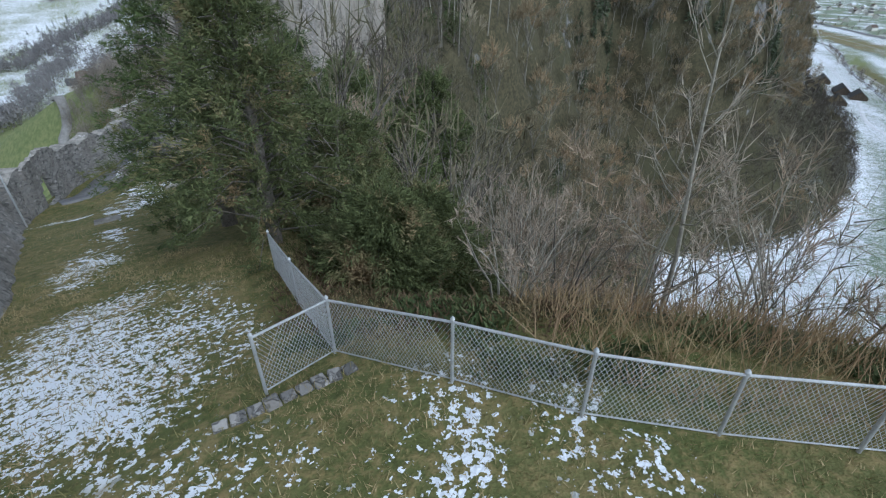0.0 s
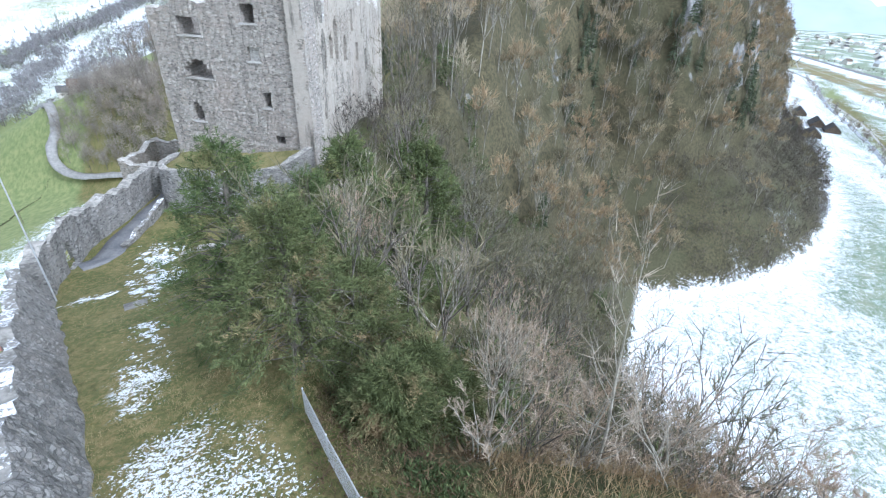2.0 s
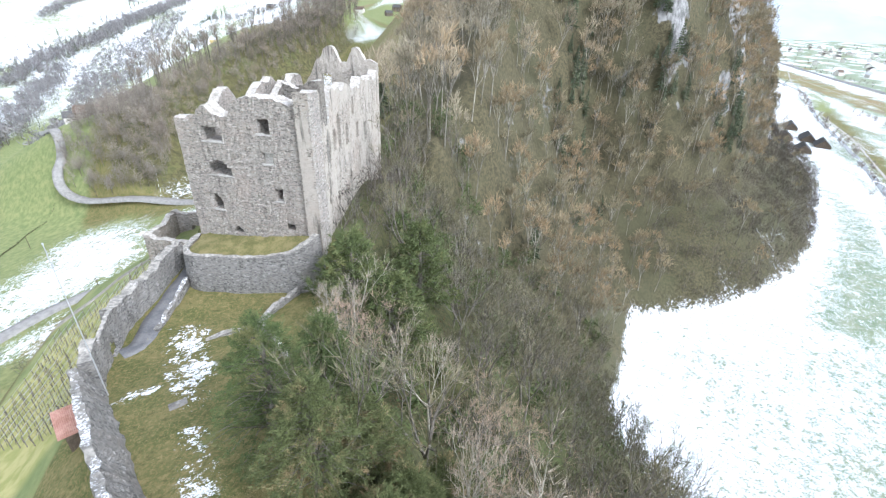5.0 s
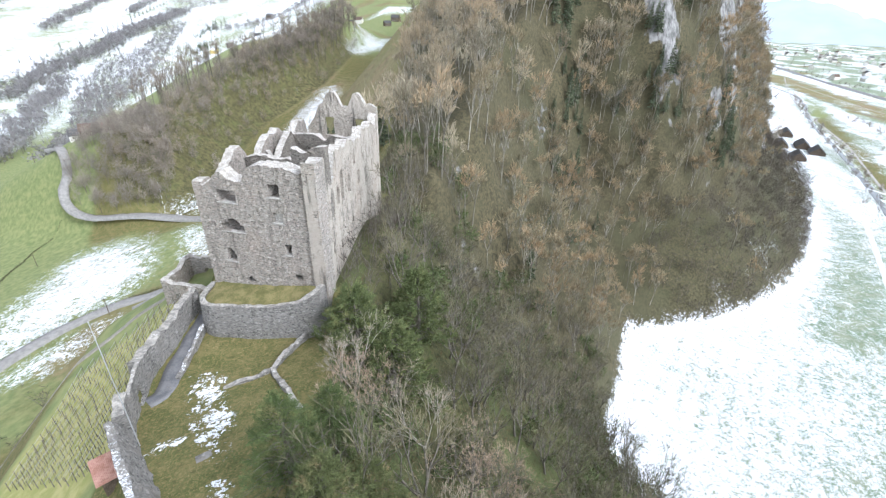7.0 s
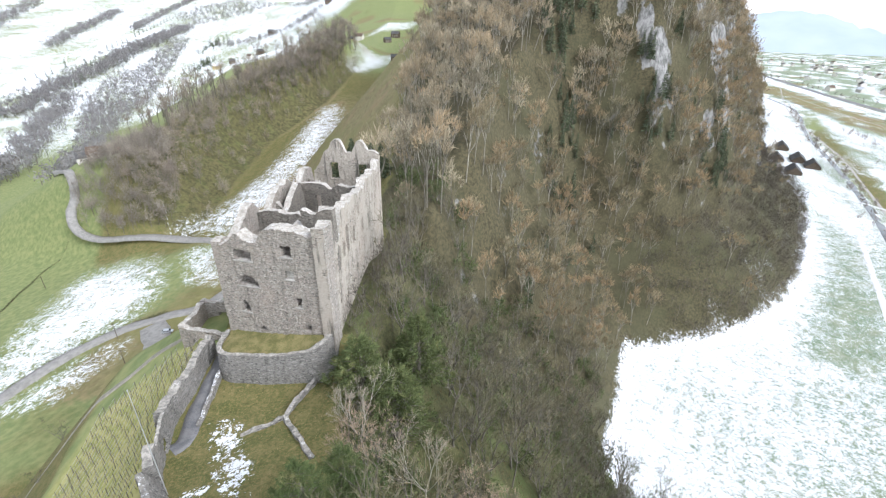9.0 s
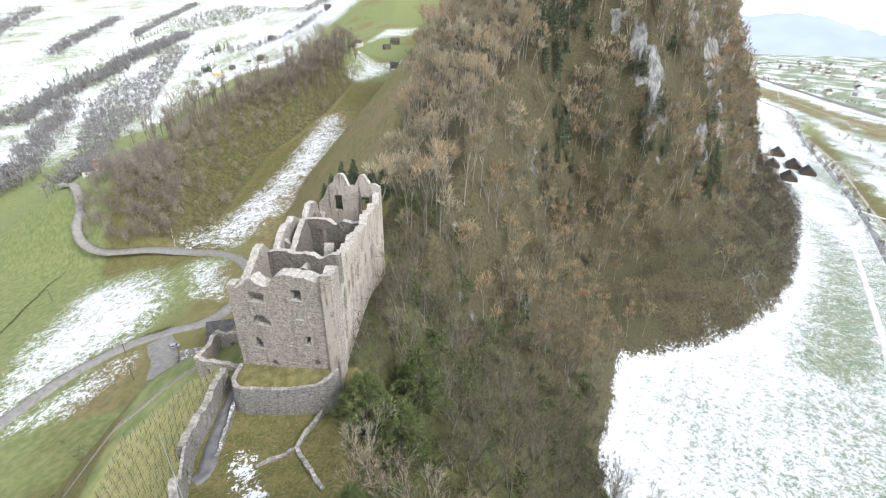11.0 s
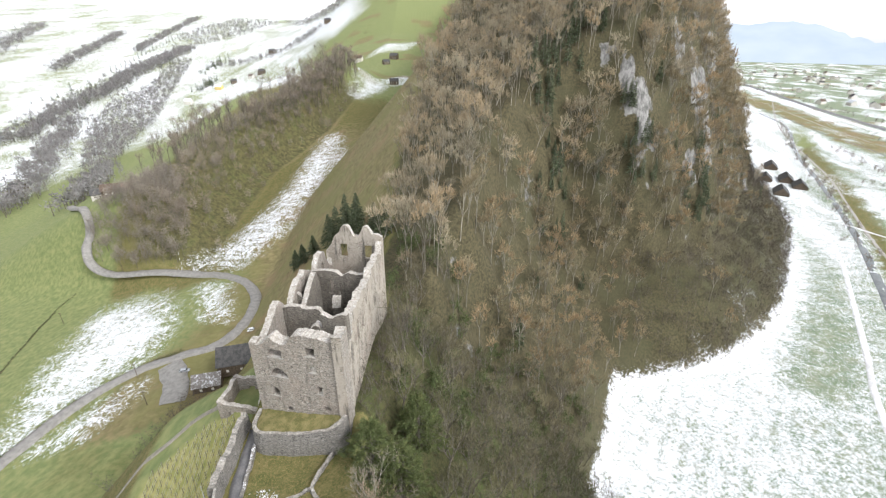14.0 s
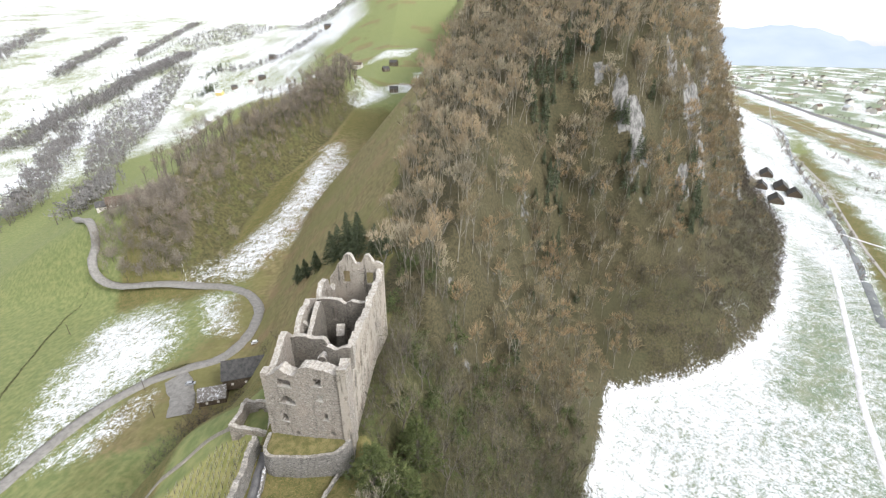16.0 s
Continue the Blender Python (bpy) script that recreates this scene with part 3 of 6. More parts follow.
def build_castle():
    c = thing("castle_ruin", (-18, 62, -5), "tall roofless grey rubble-stone castle ruin with empty windows and broken crown", "castle")
    c.matrix_world = Matrix.Identity(4)
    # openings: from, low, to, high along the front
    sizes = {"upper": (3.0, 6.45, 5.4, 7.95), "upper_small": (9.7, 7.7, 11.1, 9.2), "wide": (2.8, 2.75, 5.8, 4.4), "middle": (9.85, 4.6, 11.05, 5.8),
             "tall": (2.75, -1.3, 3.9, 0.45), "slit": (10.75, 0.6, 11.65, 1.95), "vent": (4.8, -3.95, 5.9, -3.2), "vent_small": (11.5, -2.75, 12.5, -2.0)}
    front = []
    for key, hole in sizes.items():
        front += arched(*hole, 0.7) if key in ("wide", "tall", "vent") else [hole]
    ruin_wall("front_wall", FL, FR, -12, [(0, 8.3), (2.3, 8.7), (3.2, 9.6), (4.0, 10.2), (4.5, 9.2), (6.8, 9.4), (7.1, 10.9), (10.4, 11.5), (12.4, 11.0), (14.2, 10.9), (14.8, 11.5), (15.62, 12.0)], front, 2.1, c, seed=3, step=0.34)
    # dressed jambs and sills of the openings, and the blocked middle window
    ang = math.atan2(FR[1] - FL[1], FR[0] - FL[0])
    face_m = Matrix.Translation((*FL, 0)) @ Matrix.Rotation(ang, 4, "Z")
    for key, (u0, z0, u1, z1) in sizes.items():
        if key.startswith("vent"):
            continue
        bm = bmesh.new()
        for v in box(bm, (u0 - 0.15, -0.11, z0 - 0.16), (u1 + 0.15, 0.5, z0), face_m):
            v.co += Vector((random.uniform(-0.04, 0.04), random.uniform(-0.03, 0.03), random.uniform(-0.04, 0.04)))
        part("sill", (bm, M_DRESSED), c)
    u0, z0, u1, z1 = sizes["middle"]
    bm = bmesh.new()
    for i in range(4):
        for k in range(3):
            w, h = (u1 - u0) / 3, (z1 - z0) / 4
            box(bm, (u0 + k * w + 0.02, 0.35 + random.uniform(-0.04, 0.04), z0 + i * h + 0.02), (u0 + (k + 1) * w - 0.02, 0.9, z0 + (i + 1) * h - 0.02), face_m)
    part("blocked_window", (bm, M_DRESSED), c, "window filled in with pale stones")
    right = arched(5.0, 3.6, 6.6, 7.2, 0.8) + arched(8.0, 4.2, 9.3, 6.8, 0.6) + arched(10.0, 4.0, 11.6, 8.2, 0.8) + arched(13.9, 3.4, 15.6, 6.1, 0.7) + [
        (20.4, 2.8, 21.8, 4.8), (25.7, 0.8, 27.2, 3.6), (15.0, -1.6, 16.2, -0.5), (4.3, -1.2, 5.1, 0.6), (1.0, -0.8, 1.7, 0.6), (8.4, -2.4, 9.1, -1.0), (18.2, 6.2, 19.6, 8.6), (32.0, 1.0, 33.2, 3.2), (24.0, 5.8, 25.0, 7.4)]
    ruin_wall("right_wall", FR, BR, -20, [(0, 11.9), (1.5, 11.5), (3.4, 11.6), (4.2, 10.9), (4.9, 7.8), (6.6, 7.6), (7.2, 9.6), (8.0, 11.1), (12, 10.9), (12.8, 9.8), (15, 10.7), (18, 10.2), (19, 9.1), (22, 9.5), (24, 8.5), (25, 10.0), (29, 9.6), (31, 8.6), (33, 9.5), (35, 8.8), (37, 7.8), (38, 9.4), (40.6, 9.6)],
              right, 1.4, c, seed=4, mats=[M_STONE_LIGHT, M_CAP])
    back = [(3.3, 5.2, 5.1, 8.6), (8.9, 5.0, 10.7, 8.4)]
    ruin_wall("back_wall", BR, BL, -20, [(13.2 - u, z) for u, z in ((13.2, 10.4), (12.0, 11.0), (10.9, 11.0), (10.5, 12.5), (9.8, 13.2), (8.7, 13.0), (8.3, 10.9), (6.4, 10.8), (6.1, 12.9), (5.2, 13.3), (4.0, 13.0), (3.6, 11.6), (2.4, 11.0), (1.6, 9.0), (0.5, 7.4), (0, 6.4))],
              [(13.2 - h[2], h[1], 13.2 - h[0], h[3]) for h in back], 1.1, c, seed=5, mats=[M_STONE_LIGHT, M_CAP])
    L = math.dist(FL, BL)
    ruin_wall("left_wall", BL, FL, -14, [(L - u, z) for u, z in ((L, 7.0), (36.4, 3.6), (34.5, 5.0), (32.8, 8.6), (30, 9.3), (27.8, 8.0), (26.5, 5.0), (24.5, 8.8), (21.6, 9.8), (17, 9.0), (14.4, 7.4), (12.6, 5.6), (11.0, 8.6), (9.6, 10.4), (8, 10.0), (4.4, 8.0), (3, 7.2), (1.6, 8.6), (0, 8.7))],
              arched(L - 22.6, 3.0, L - 20.4, 7.0, 1.0) + [(L - 8.2, 2.0, L - 6.6, 4.6)] + arched(L - 31.8, 3.4, L - 29.8, 7.0, 0.9), 1.2, c, seed=6)
    a, b = along(FL, BL, 11.2), along(FR, BR, 13.0)
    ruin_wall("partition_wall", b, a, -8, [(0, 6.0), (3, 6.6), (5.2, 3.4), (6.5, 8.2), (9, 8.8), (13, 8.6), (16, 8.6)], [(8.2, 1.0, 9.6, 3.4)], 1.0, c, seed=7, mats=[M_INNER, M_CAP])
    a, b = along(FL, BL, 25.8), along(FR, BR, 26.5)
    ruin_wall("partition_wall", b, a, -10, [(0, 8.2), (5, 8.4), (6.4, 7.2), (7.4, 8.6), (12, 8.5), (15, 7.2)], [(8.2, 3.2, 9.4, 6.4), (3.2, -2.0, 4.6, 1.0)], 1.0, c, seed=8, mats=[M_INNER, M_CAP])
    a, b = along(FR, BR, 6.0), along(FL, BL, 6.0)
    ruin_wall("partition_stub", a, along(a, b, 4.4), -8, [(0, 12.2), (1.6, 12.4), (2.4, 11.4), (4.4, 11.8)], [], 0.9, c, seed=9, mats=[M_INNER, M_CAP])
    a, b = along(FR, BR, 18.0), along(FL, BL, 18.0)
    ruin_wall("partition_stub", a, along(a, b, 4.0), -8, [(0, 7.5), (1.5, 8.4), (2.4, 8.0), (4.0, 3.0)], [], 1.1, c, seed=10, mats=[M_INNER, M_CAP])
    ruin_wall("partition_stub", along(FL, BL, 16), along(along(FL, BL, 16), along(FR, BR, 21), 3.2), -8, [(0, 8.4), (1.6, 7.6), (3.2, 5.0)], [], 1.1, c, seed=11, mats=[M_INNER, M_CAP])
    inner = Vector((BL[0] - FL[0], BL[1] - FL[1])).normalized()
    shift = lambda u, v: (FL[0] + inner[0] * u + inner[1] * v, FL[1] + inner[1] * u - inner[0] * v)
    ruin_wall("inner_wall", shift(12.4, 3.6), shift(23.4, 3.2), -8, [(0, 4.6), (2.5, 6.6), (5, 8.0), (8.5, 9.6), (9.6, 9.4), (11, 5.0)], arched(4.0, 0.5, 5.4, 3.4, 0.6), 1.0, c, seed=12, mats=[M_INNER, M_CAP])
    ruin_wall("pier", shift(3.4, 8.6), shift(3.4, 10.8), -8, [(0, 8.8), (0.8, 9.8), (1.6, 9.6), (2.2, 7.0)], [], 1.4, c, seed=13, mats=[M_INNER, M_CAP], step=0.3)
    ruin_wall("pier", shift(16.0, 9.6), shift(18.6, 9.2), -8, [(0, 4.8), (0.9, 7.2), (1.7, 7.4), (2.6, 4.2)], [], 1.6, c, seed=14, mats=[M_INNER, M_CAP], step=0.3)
    # earth and rubble floor inside
    bm = bmesh.new()
    p = [along(FL, BL, 0.8), along(FR, BR, 0.8), along(BR, FR, 0.8), along(BL, FL, 0.8)]
    n = 14
    grid = [[bm.verts.new((*[(p[0][k] * (1 - i / n) + p[1][k] * i / n) * (1 - j / n) + (p[3][k] * (1 - i / n) + p[2][k] * i / n) * j / n for k in (0, 1)],
                           -3.2 - 2.0 * j / n + random.uniform(-0.35, 0.35))) for i in range(n + 1)] for j in range(n + 1)]
    for j in range(n):
        for i in range(n):
            bm.faces.new((grid[j][i], grid[j][i + 1], grid[j + 1][i + 1], grid[j + 1][i]))
    part("rubble_floor", (bm, M_EARTH), c, "earth and fallen stones inside the walls")
    # lookout platform behind the front wall
    bm = bmesh.new()
    o, e = along(FL, FR, 8.2), along(FL, FR, 14.0)
    ang = math.atan2(FR[1] - FL[1], FR[0] - FL[0])
    m = Matrix.Translation((*o, 9.1)) @ Matrix.Rotation(ang, 4, "Z")
    for i in range(12):
        box(bm, (i * 0.48, 1.7, 0), (i * 0.48 + 0.45, 3.6, 0.06), m)
    for i in range(4):
        box(bm, (i * 1.85, 1.72, -0.2), (i * 1.85 + 0.14, 3.58, -0.01), m)
    part("platform", (bm, M_PALE_BOARD), c, "pale weathered boards of a small lookout platform")


M_EARTH = plain("rubble_and_earth", (0.13, 0.115, 0.09), (0.27, 0.25, 0.21), 0.8, 0.95, 0.6)
M_PALE_BOARD = plain("weathered_boards", (0.42, 0.44, 0.47), (0.62, 0.64, 0.66), 2.0, 0.8)
M_TURF = plain("terrace_turf", (0.105, 0.105, 0.035), (0.225, 0.19, 0.085), 0.8, 0.95, 0.5, fine=9)
M_WALL_DARK = stone_material("court_wall_stone", (0.18, 0.172, 0.158), (0.34, 0.322, 0.295), (0.11, 0.105, 0.095), (0.31, 0.295, 0.27), 3.8, 0.45, (0.30, 0.27, 0.235))
M_CROWN = crown_material("bare_wall_crown", (0.18, 0.17, 0.15), (0.42, 0.39, 0.34), (0.6, 0.59, 0.56), 0.56, 0.64)
M_SNOWCAP = crown_material("old_snow_on_stone", (0.16, 0.15, 0.13), (0.32, 0.30, 0.265), (0.85, 0.86, 0.89), 0.51, 0.59)
build_castle()


def build_bastion():
    t = thing("bastion", (0, 0, 0), "curved grey stone bastion with a grass terrace before the castle", "bastion")
    line = spline([(-27.4, 46.2), (-27.3, 42.6), (-25.8, 41.0), (-23.0, 40.6), (-19.6, 40.4), (-16.2, 40.5), (-14.2, 40.3), (-12.7, 40.8), (-11.7, 42.3), (-11.3, 44.4)], 0.6)
    rim = lambda x: float(np.interp(x, [-27.5, -18, -15, -12.8, -11.4], [-5.0, -4.9, -4.4, -3.1, -2.4]))
    # outer wall: battered, with a low parapet along its rim
    rng = np.random.default_rng(2)
    verts, faces, index = [], [], []
    rows = (-13.5, -11.5, -10, -9, -8, -7, -6, -4.95)
    mid = np.array([-19.5, 46.0])
    for p in line:
        out = p - mid
        out = out / np.linalg.norm(out)
        top = rim(p[0])
        for k, z in enumerate(rows):
            q = p + out * (0.07 * (rows[-1] - z)) + rng.uniform(-0.06, 0.06, 2)
            z = rows[0] + (top - rows[0]) * (z - rows[0]) / (rows[-1] - rows[0])
            verts.append((*q, z + rng.uniform(-0.04, 0.04) + (rng.uniform(-0.16, 0.16) if k == len(rows) - 1 else 0)))
        inner = p - out * 0.6
        verts.append((*inner, top + rng.uniform(-0.12, 0.12)))
        verts.append((*inner, top - 0.8))
    w = len(rows) + 2
    for i in range(len(line) - 1):
        for k in range(w - 1):
            faces.append((i * w + k, (i + 1) * w + k, (i + 1) * w + k + 1, i * w + k + 1))
            index.append(1 if k == len(rows) - 1 else 0)
    part("wall", mesh_of("wall", verts, faces, [M_WALL_DARK, M_CROWN], index), t)
    bm = bmesh.new()
    back = [along(FL, FR, s) for s in np.linspace(0.0, 15.6, 14)]
    n = 14
    inner = [line[int(i * (len(line) - 1) / (n - 1))] for i in range(n)]
    g = []
    for i in range(n):
        g.append([bm.verts.new((*(np.array(back[i]) * s + (inner[i] * 0.965 + mid * 0.035) * (1 - s)), (rim(inner[i][0]) - 0.4) * (1 - s) + float(np.interp(i, [0, 4, 8, 13], [-4.8, -4.5, -3.9, -2.8])) * s + random.uniform(-0.08, 0.08))) for s in (0, 0.33, 0.66, 1.02)])
    for i in range(n - 1):
        for k in range(3):
            bm.faces.new((g[i][k], g[i + 1][k], g[i + 1][k + 1], g[i][k + 1]))
    part("terrace", (bm, M_TURF), t, "rough winter grass on the terrace")


build_bastion()


def stone_run(name, points, tall, thick, label, seed, mats=None, snowy=False, below=2.0, step=0.6, parent=None, batter=0.0):
    """A free-standing wall along a line of ground points, its crown following the ground."""
    t = parent or thing(name, (0, 0, 0), label, "wall")
    rng = np.random.default_rng(seed)
    line = spline(points, step)
    n = len(line)
    d = np.gradient(line, axis=0)
    d = d / np.linalg.norm(d, axis=1)[:, None]
    side = np.stack([-d[:, 1], d[:, 0]], 1)
    z0 = height(line[:, 0], line[:, 1])
    h = np.interp(np.linspace(0, 1, n), np.linspace(0, 1, len(tall)), tall) + rng.uniform(-0.2, 0.2, n) + 0.15 * np.sin(np.arange(n) * 0.7 + seed)
    levels = (-below, 0.0, 0.35, 0.7, 1.0)
    verts, faces, index = [], [], []
    for i in range(n):
        for s in (0, 1):
            for k in levels:
                off = side[i] * (thick * s + rng.uniform(-0.1, 0.1) + batter * max(0, k) * (1 - s) + batter * s)
                z = z0[i] + (k * h[i] if k >= 0 else k * (1 if s == 0 else 2.2))
                verts.append((*(line[i] + off + d[i] * rng.uniform(-0.08, 0.08)), z + rng.uniform(-0.03, 0.03)))
    m = len(levels)
    w = 2 * m
    for i in range(n - 1):
        for k in range(m - 1):
            faces.append((i * w + k, i * w + k + 1, (i + 1) * w + k + 1, (i + 1) * w + k))
            faces.append((i * w + m + k, (i + 1) * w + m + k, (i + 1) * w + m + k + 1, i * w + m + k + 1))
            index += [0, 0]
        faces.append((i * w + m - 1, i * w + w - 1, (i + 1) * w + w - 1, (i + 1) * w + m - 1))
        index.append(1)
    for i in (0, n - 1):
        for k in range(m - 1):
            faces.append((i * w + k, i * w + m + k, i * w + m + k + 1, i * w + k + 1))
            index.append(0)
    part("masonry", mesh_of("masonry", verts, faces, mats or [M_WALL_DARK, M_SNOWCAP if snowy else M_CROWN], index), t)
    return t


stone_run("court_wall", [(-4.5, -6.0), (-6.9, 1.5), (-8.5, 5.8), (-11.0, 8.7), (-13.4, 11.5), (-17.2, 15.6), (-20.6, 19.3), (-24.2, 23.2), (-26.2, 25.6)], (2.0, 2.1, 2.0, 2.1, 2.2), 0.55,
          "old rubble-stone courtyard wall with thin snow on its crown", 21, snowy=True, below=3.5, batter=1.25)
stone_run("court_wall", [(-26.2, 25.6), (-26.8, 26.7), (-27.25, 27.9)], (2.5, 2.9, 3.2), 1.0, "old rubble-stone courtyard wall beside the castle lane", 22, below=3.5, batter=0.3)
stone_run("court_wall", [(-28.7, 32.2), (-29.1, 34.6), (-29.2, 37.0), (-29.2, 40.0), (-29.6, 44.0), (-29.4, 46.5)], (3.2, 3.0, 2.8, 2.6, 2.6, 3.0), 1.0, "broken rubble-stone wall along the castle lane", 27, below=3.5, batter=0.4)


def build_arch_wall():
    """A stretch of the yard wall with a round-headed opening."""
    t = thing("arch_wall", (0, 0, 0), "stretch of old stone wall with a small arched opening", "wall")
    steps = arched(1.2, -9.1, 3.2, -7.0, 0.9)
    ruin_wall("masonry", (-27.2, 27.7), (-28.75, 32.4), -14, [(0, -5.7), (1.5, -5.6), (3.4, -5.7), (4.95, -6.1)], steps, 0.38, t, seed=35, step=0.25, mats=[M_WALL_DARK, M_CROWN], jitter=0.04)


build_arch_wall()
stone_run("foundation_wall", [(-10.9, 26.3), (-13.6, 30.2), (-16.0, 33.6)], (0.35, 0.55), 0.5, "low remains of a stone wall at the woods' edge", 23)
stone_run("foundation_wall", [(-16.0, 33.6), (-14.9, 37.4), (-13.8, 41.0)], (0.5, 0.9), 0.45, "low remains of a stone wall below the bastion", 24)
stone_run("foundation_wall", [(-20.4, 31.0), (-18.4, 32.0), (-16.2, 33.2)], (0.15, 0.35), 0.5, "line of foundation stones in the courtyard grass", 25, below=0.4)
stone_run("lane_parapet", [(-26.0, 33.2), (-26.4, 36.6), (-26.7, 40.0), (-27.1, 43.0)], (0.3, 0.9, 1.2), 0.45, "low stone parapet with snow along the castle lane", 26, snowy=True)


def build_gate_block():
    t = thing("gate_block", (0, 0, 0), "roofless square stone gate building against the castle", "ruin")
    a, b, c, d = (-37.0, 50.8), (-28.2, 48.6), (-29.6, 56.2), (-35.8, 56.8)
    ruin_wall("front_wall", a, b, -20, [(0, -7.8), (4, -8.1), (9.1, -7.9)], [(2.0, -10.6, 2.5, -9.6), (5.4, -10.8, 5.9, -9.8)], 0.8, t, seed=31)
    ruin_wall("side_wall", b, c, -16, [(0, -7.9), (4, -7.0), (7.7, -6.4)], [], 0.8, t, seed=32)
    ruin_wall("back_wall", c, d, -18, [(0, -6.4), (3, -6.9), (6.2, -6.6)], [(2.4, -11, 3.6, -8.6)], 0.8, t, seed=33)
    ruin_wall("side_wall", d, a, -20, [(0, -6.6), (3, -7.4), (6.2, -7.8)], [], 0.8, t, seed=34)


build_gate_block()


# ---- wire fence at the lookout ----
def build_fence():
    t = thing("wire_fence", (0, 0, 0), "galvanised chain-link fence with steel posts on the grassy edge", "fence")
    runs = [[(-1.74, 5.41), (0.12, 4.45), (1.75, 3.84), (3.41, 3.64), (4.95, 3.4), (6.6, 3.2)],
            [(-1.74, 5.41), (-2.55, 4.55)], [(-1.8, 5.5), (-3.05, 7.6), (-4.3, 9.75)]]
    tall = 1.08

    def base(p):
        return ground_z(*p)

    def wires(a, b, za, zb):
        bm = bmesh.new()
        length = math.dist(a, b)
        n = int((length + tall) / 0.062)
        def at(u, v):
            s = u / length
            return Vector((a[0] + (b[0] - a[0]) * s, a[1] + (b[1] - a[1]) * s, za + (zb - za) * s + 0.05 + v))
        for i in range(n):
            for lean in (1, -1):
                u0, u1 = i * 0.062 - tall * 0.5 - 0.25, i * 0.062 - tall * 0.5 - 0.25 + lean * 0.62
                v0, v1 = 0.0, tall - 0.08
                f0, f1 = 0.0, 1.0
                for lim, sign in ((0.0, 1), (length, -1)):
                    d0, d1 = sign * (u0 - lim), sign * (u1 - lim)
                    if d0 < 0 and d1 < 0:
                        f0, f1 = 1.0, 0.0
                    elif d0 < 0:
                        f0 = max(f0, d0 / (d0 - d1))
                    elif d1 < 0:
                        f1 = min(f1, d0 / (d0 - d1))
                if f1 - f0 > 0.03:
                    rod(bm, at(u0 + (u1 - u0) * f0, v0 + (v1 - v0) * f0), at(u0 + (u1 - u0) * f1, v0 + (v1 - v0) * f1), 0.0034, sides=3)
        return bm

    done = set()
    for run in runs:
        for p in run:
            if p in done or p == (-1.8, 5.5):
                continue
            done.add(p)
            bm = bmesh.new()
            z = base(p)
            rod(bm, (*p, z - 0.3), (*p, z + tall + 0.04), 0.025, sides=10)
            rod(bm, (*p, z + tall + 0.03), (*p, z + tall + 0.07), 0.036, 0.012, sides=10)
            part("post", (bm, M_STEEL), t)
        for a, b in zip(run, run[1:]):
            za, zb = base(a), base(b)
            for v in (0.06, tall - 0.02):
                bm = bmesh.new()
                rod(bm, (*a, za + v), (*b, zb + v), 0.019 if v > 0.5 else 0.012, sides=8)
                part("rail", (bm, M_STEEL), t)
            part("wire_mesh", (wires(a, b, za, zb), M_STEEL), t)


build_fence()


def flagpole():
    t = thing("flagpole", (-24.5, 23.6, ground_z(-24.5, 23.6)), "slim pale metal flagpole inside the courtyard wall", "flagpole")
    bm = bmesh.new()
    rod(bm, (0, 0, -0.3), (0, 0, 13.2), 0.055, 0.03, 8)
    part("pole", (bm, M_STEEL), t)
    bm = bmesh.new()
    bmesh.ops.create_icosphere(bm, subdivisions=2, radius=0.07, matrix=Matrix.Translation((0, 0, 13.25)))
    part("finial", (bm, M_STEEL), t)


flagpole()


def build_edging():
    """Flat worn stones let into the grass along the short stretch of fence."""
    rng = random.Random(6)
    t = thing("stone_edging", (0, 0, 0), "row of flat grey stones in the grass by the fence", "edging")
    for i in range(9):
        u = i / 8
        x, y = -2.95 + 1.55 * u, 3.95 + 0.95 * u
        bm = bmesh.new()
        m = pose(x, y, ground_z(x, y) + 0.02, rng.uniform(-3, 3), rng.uniform(-3, 3), 32 + rng.uniform(-9, 9))
        w, d = rng.uniform(0.09, 0.11), rng.uniform(0.10, 0.16)
        box(bm, (-w, -d, -0.08), (w, d, rng.uniform(0.015, 0.035)), m)
        bmesh.ops.bevel(bm, geom=bm.edges[:], offset=0.015, segments=1, affect="EDGES")
        part("stone", (bm, M_WALL_DARK), t)


build_edging()


# ---- roads and tracks, laid on the ground ----
def ribbon(name, points, width, material, label, category, lift=0.12, step=3.0, level=False, skirt=0.5):
    line = spline(points, step)
    d = np.gradient(line, axis=0)
    d = d / np.linalg.norm(d, axis=1)[:, None]
    side = np.stack([-d[:, 1], d[:, 0]], 1) * width / 2
    rng = np.random.default_rng(len(points))
    wob = 1 + 0.06 * rng.standard_normal(len(line))[:, None]
    cols = [line + side * wob * s for s in (-1.0, -0.9, -0.3, 0.3, 0.9, 1.0)]
    z = [height(c[:, 0], c[:, 1]) for c in cols]
    if level:      # an engineered road: one even grade across, eased along
        flat = np.max(z, axis=0)
        k = np.ones(9) / 9
        for _ in range(3):
            flat = np.maximum(np.convolve(np.pad(flat, 4, mode="edge"), k, "valid"), np.max(z, axis=0))
        z = [flat] * 6
    verts, faces = [], []
    for k, c in enumerate(cols):
        low = skirt if k in (0, 5) else 0.0
        verts += [(c[i, 0], c[i, 1], z[k][i] + lift - low + (0.02 if k in (2, 3) else 0)) for i in range(len(line))]
    n = len(line)
    for k in range(5):
        for i in range(n - 1):
            faces.append((k * n + i, k * n + i + 1, (k + 1) * n + i + 1, (k + 1) * n + i))
    return tagged(new(name, mesh_of(name, verts, faces, material, smooth_faces=True)), label, category, kind="structure")


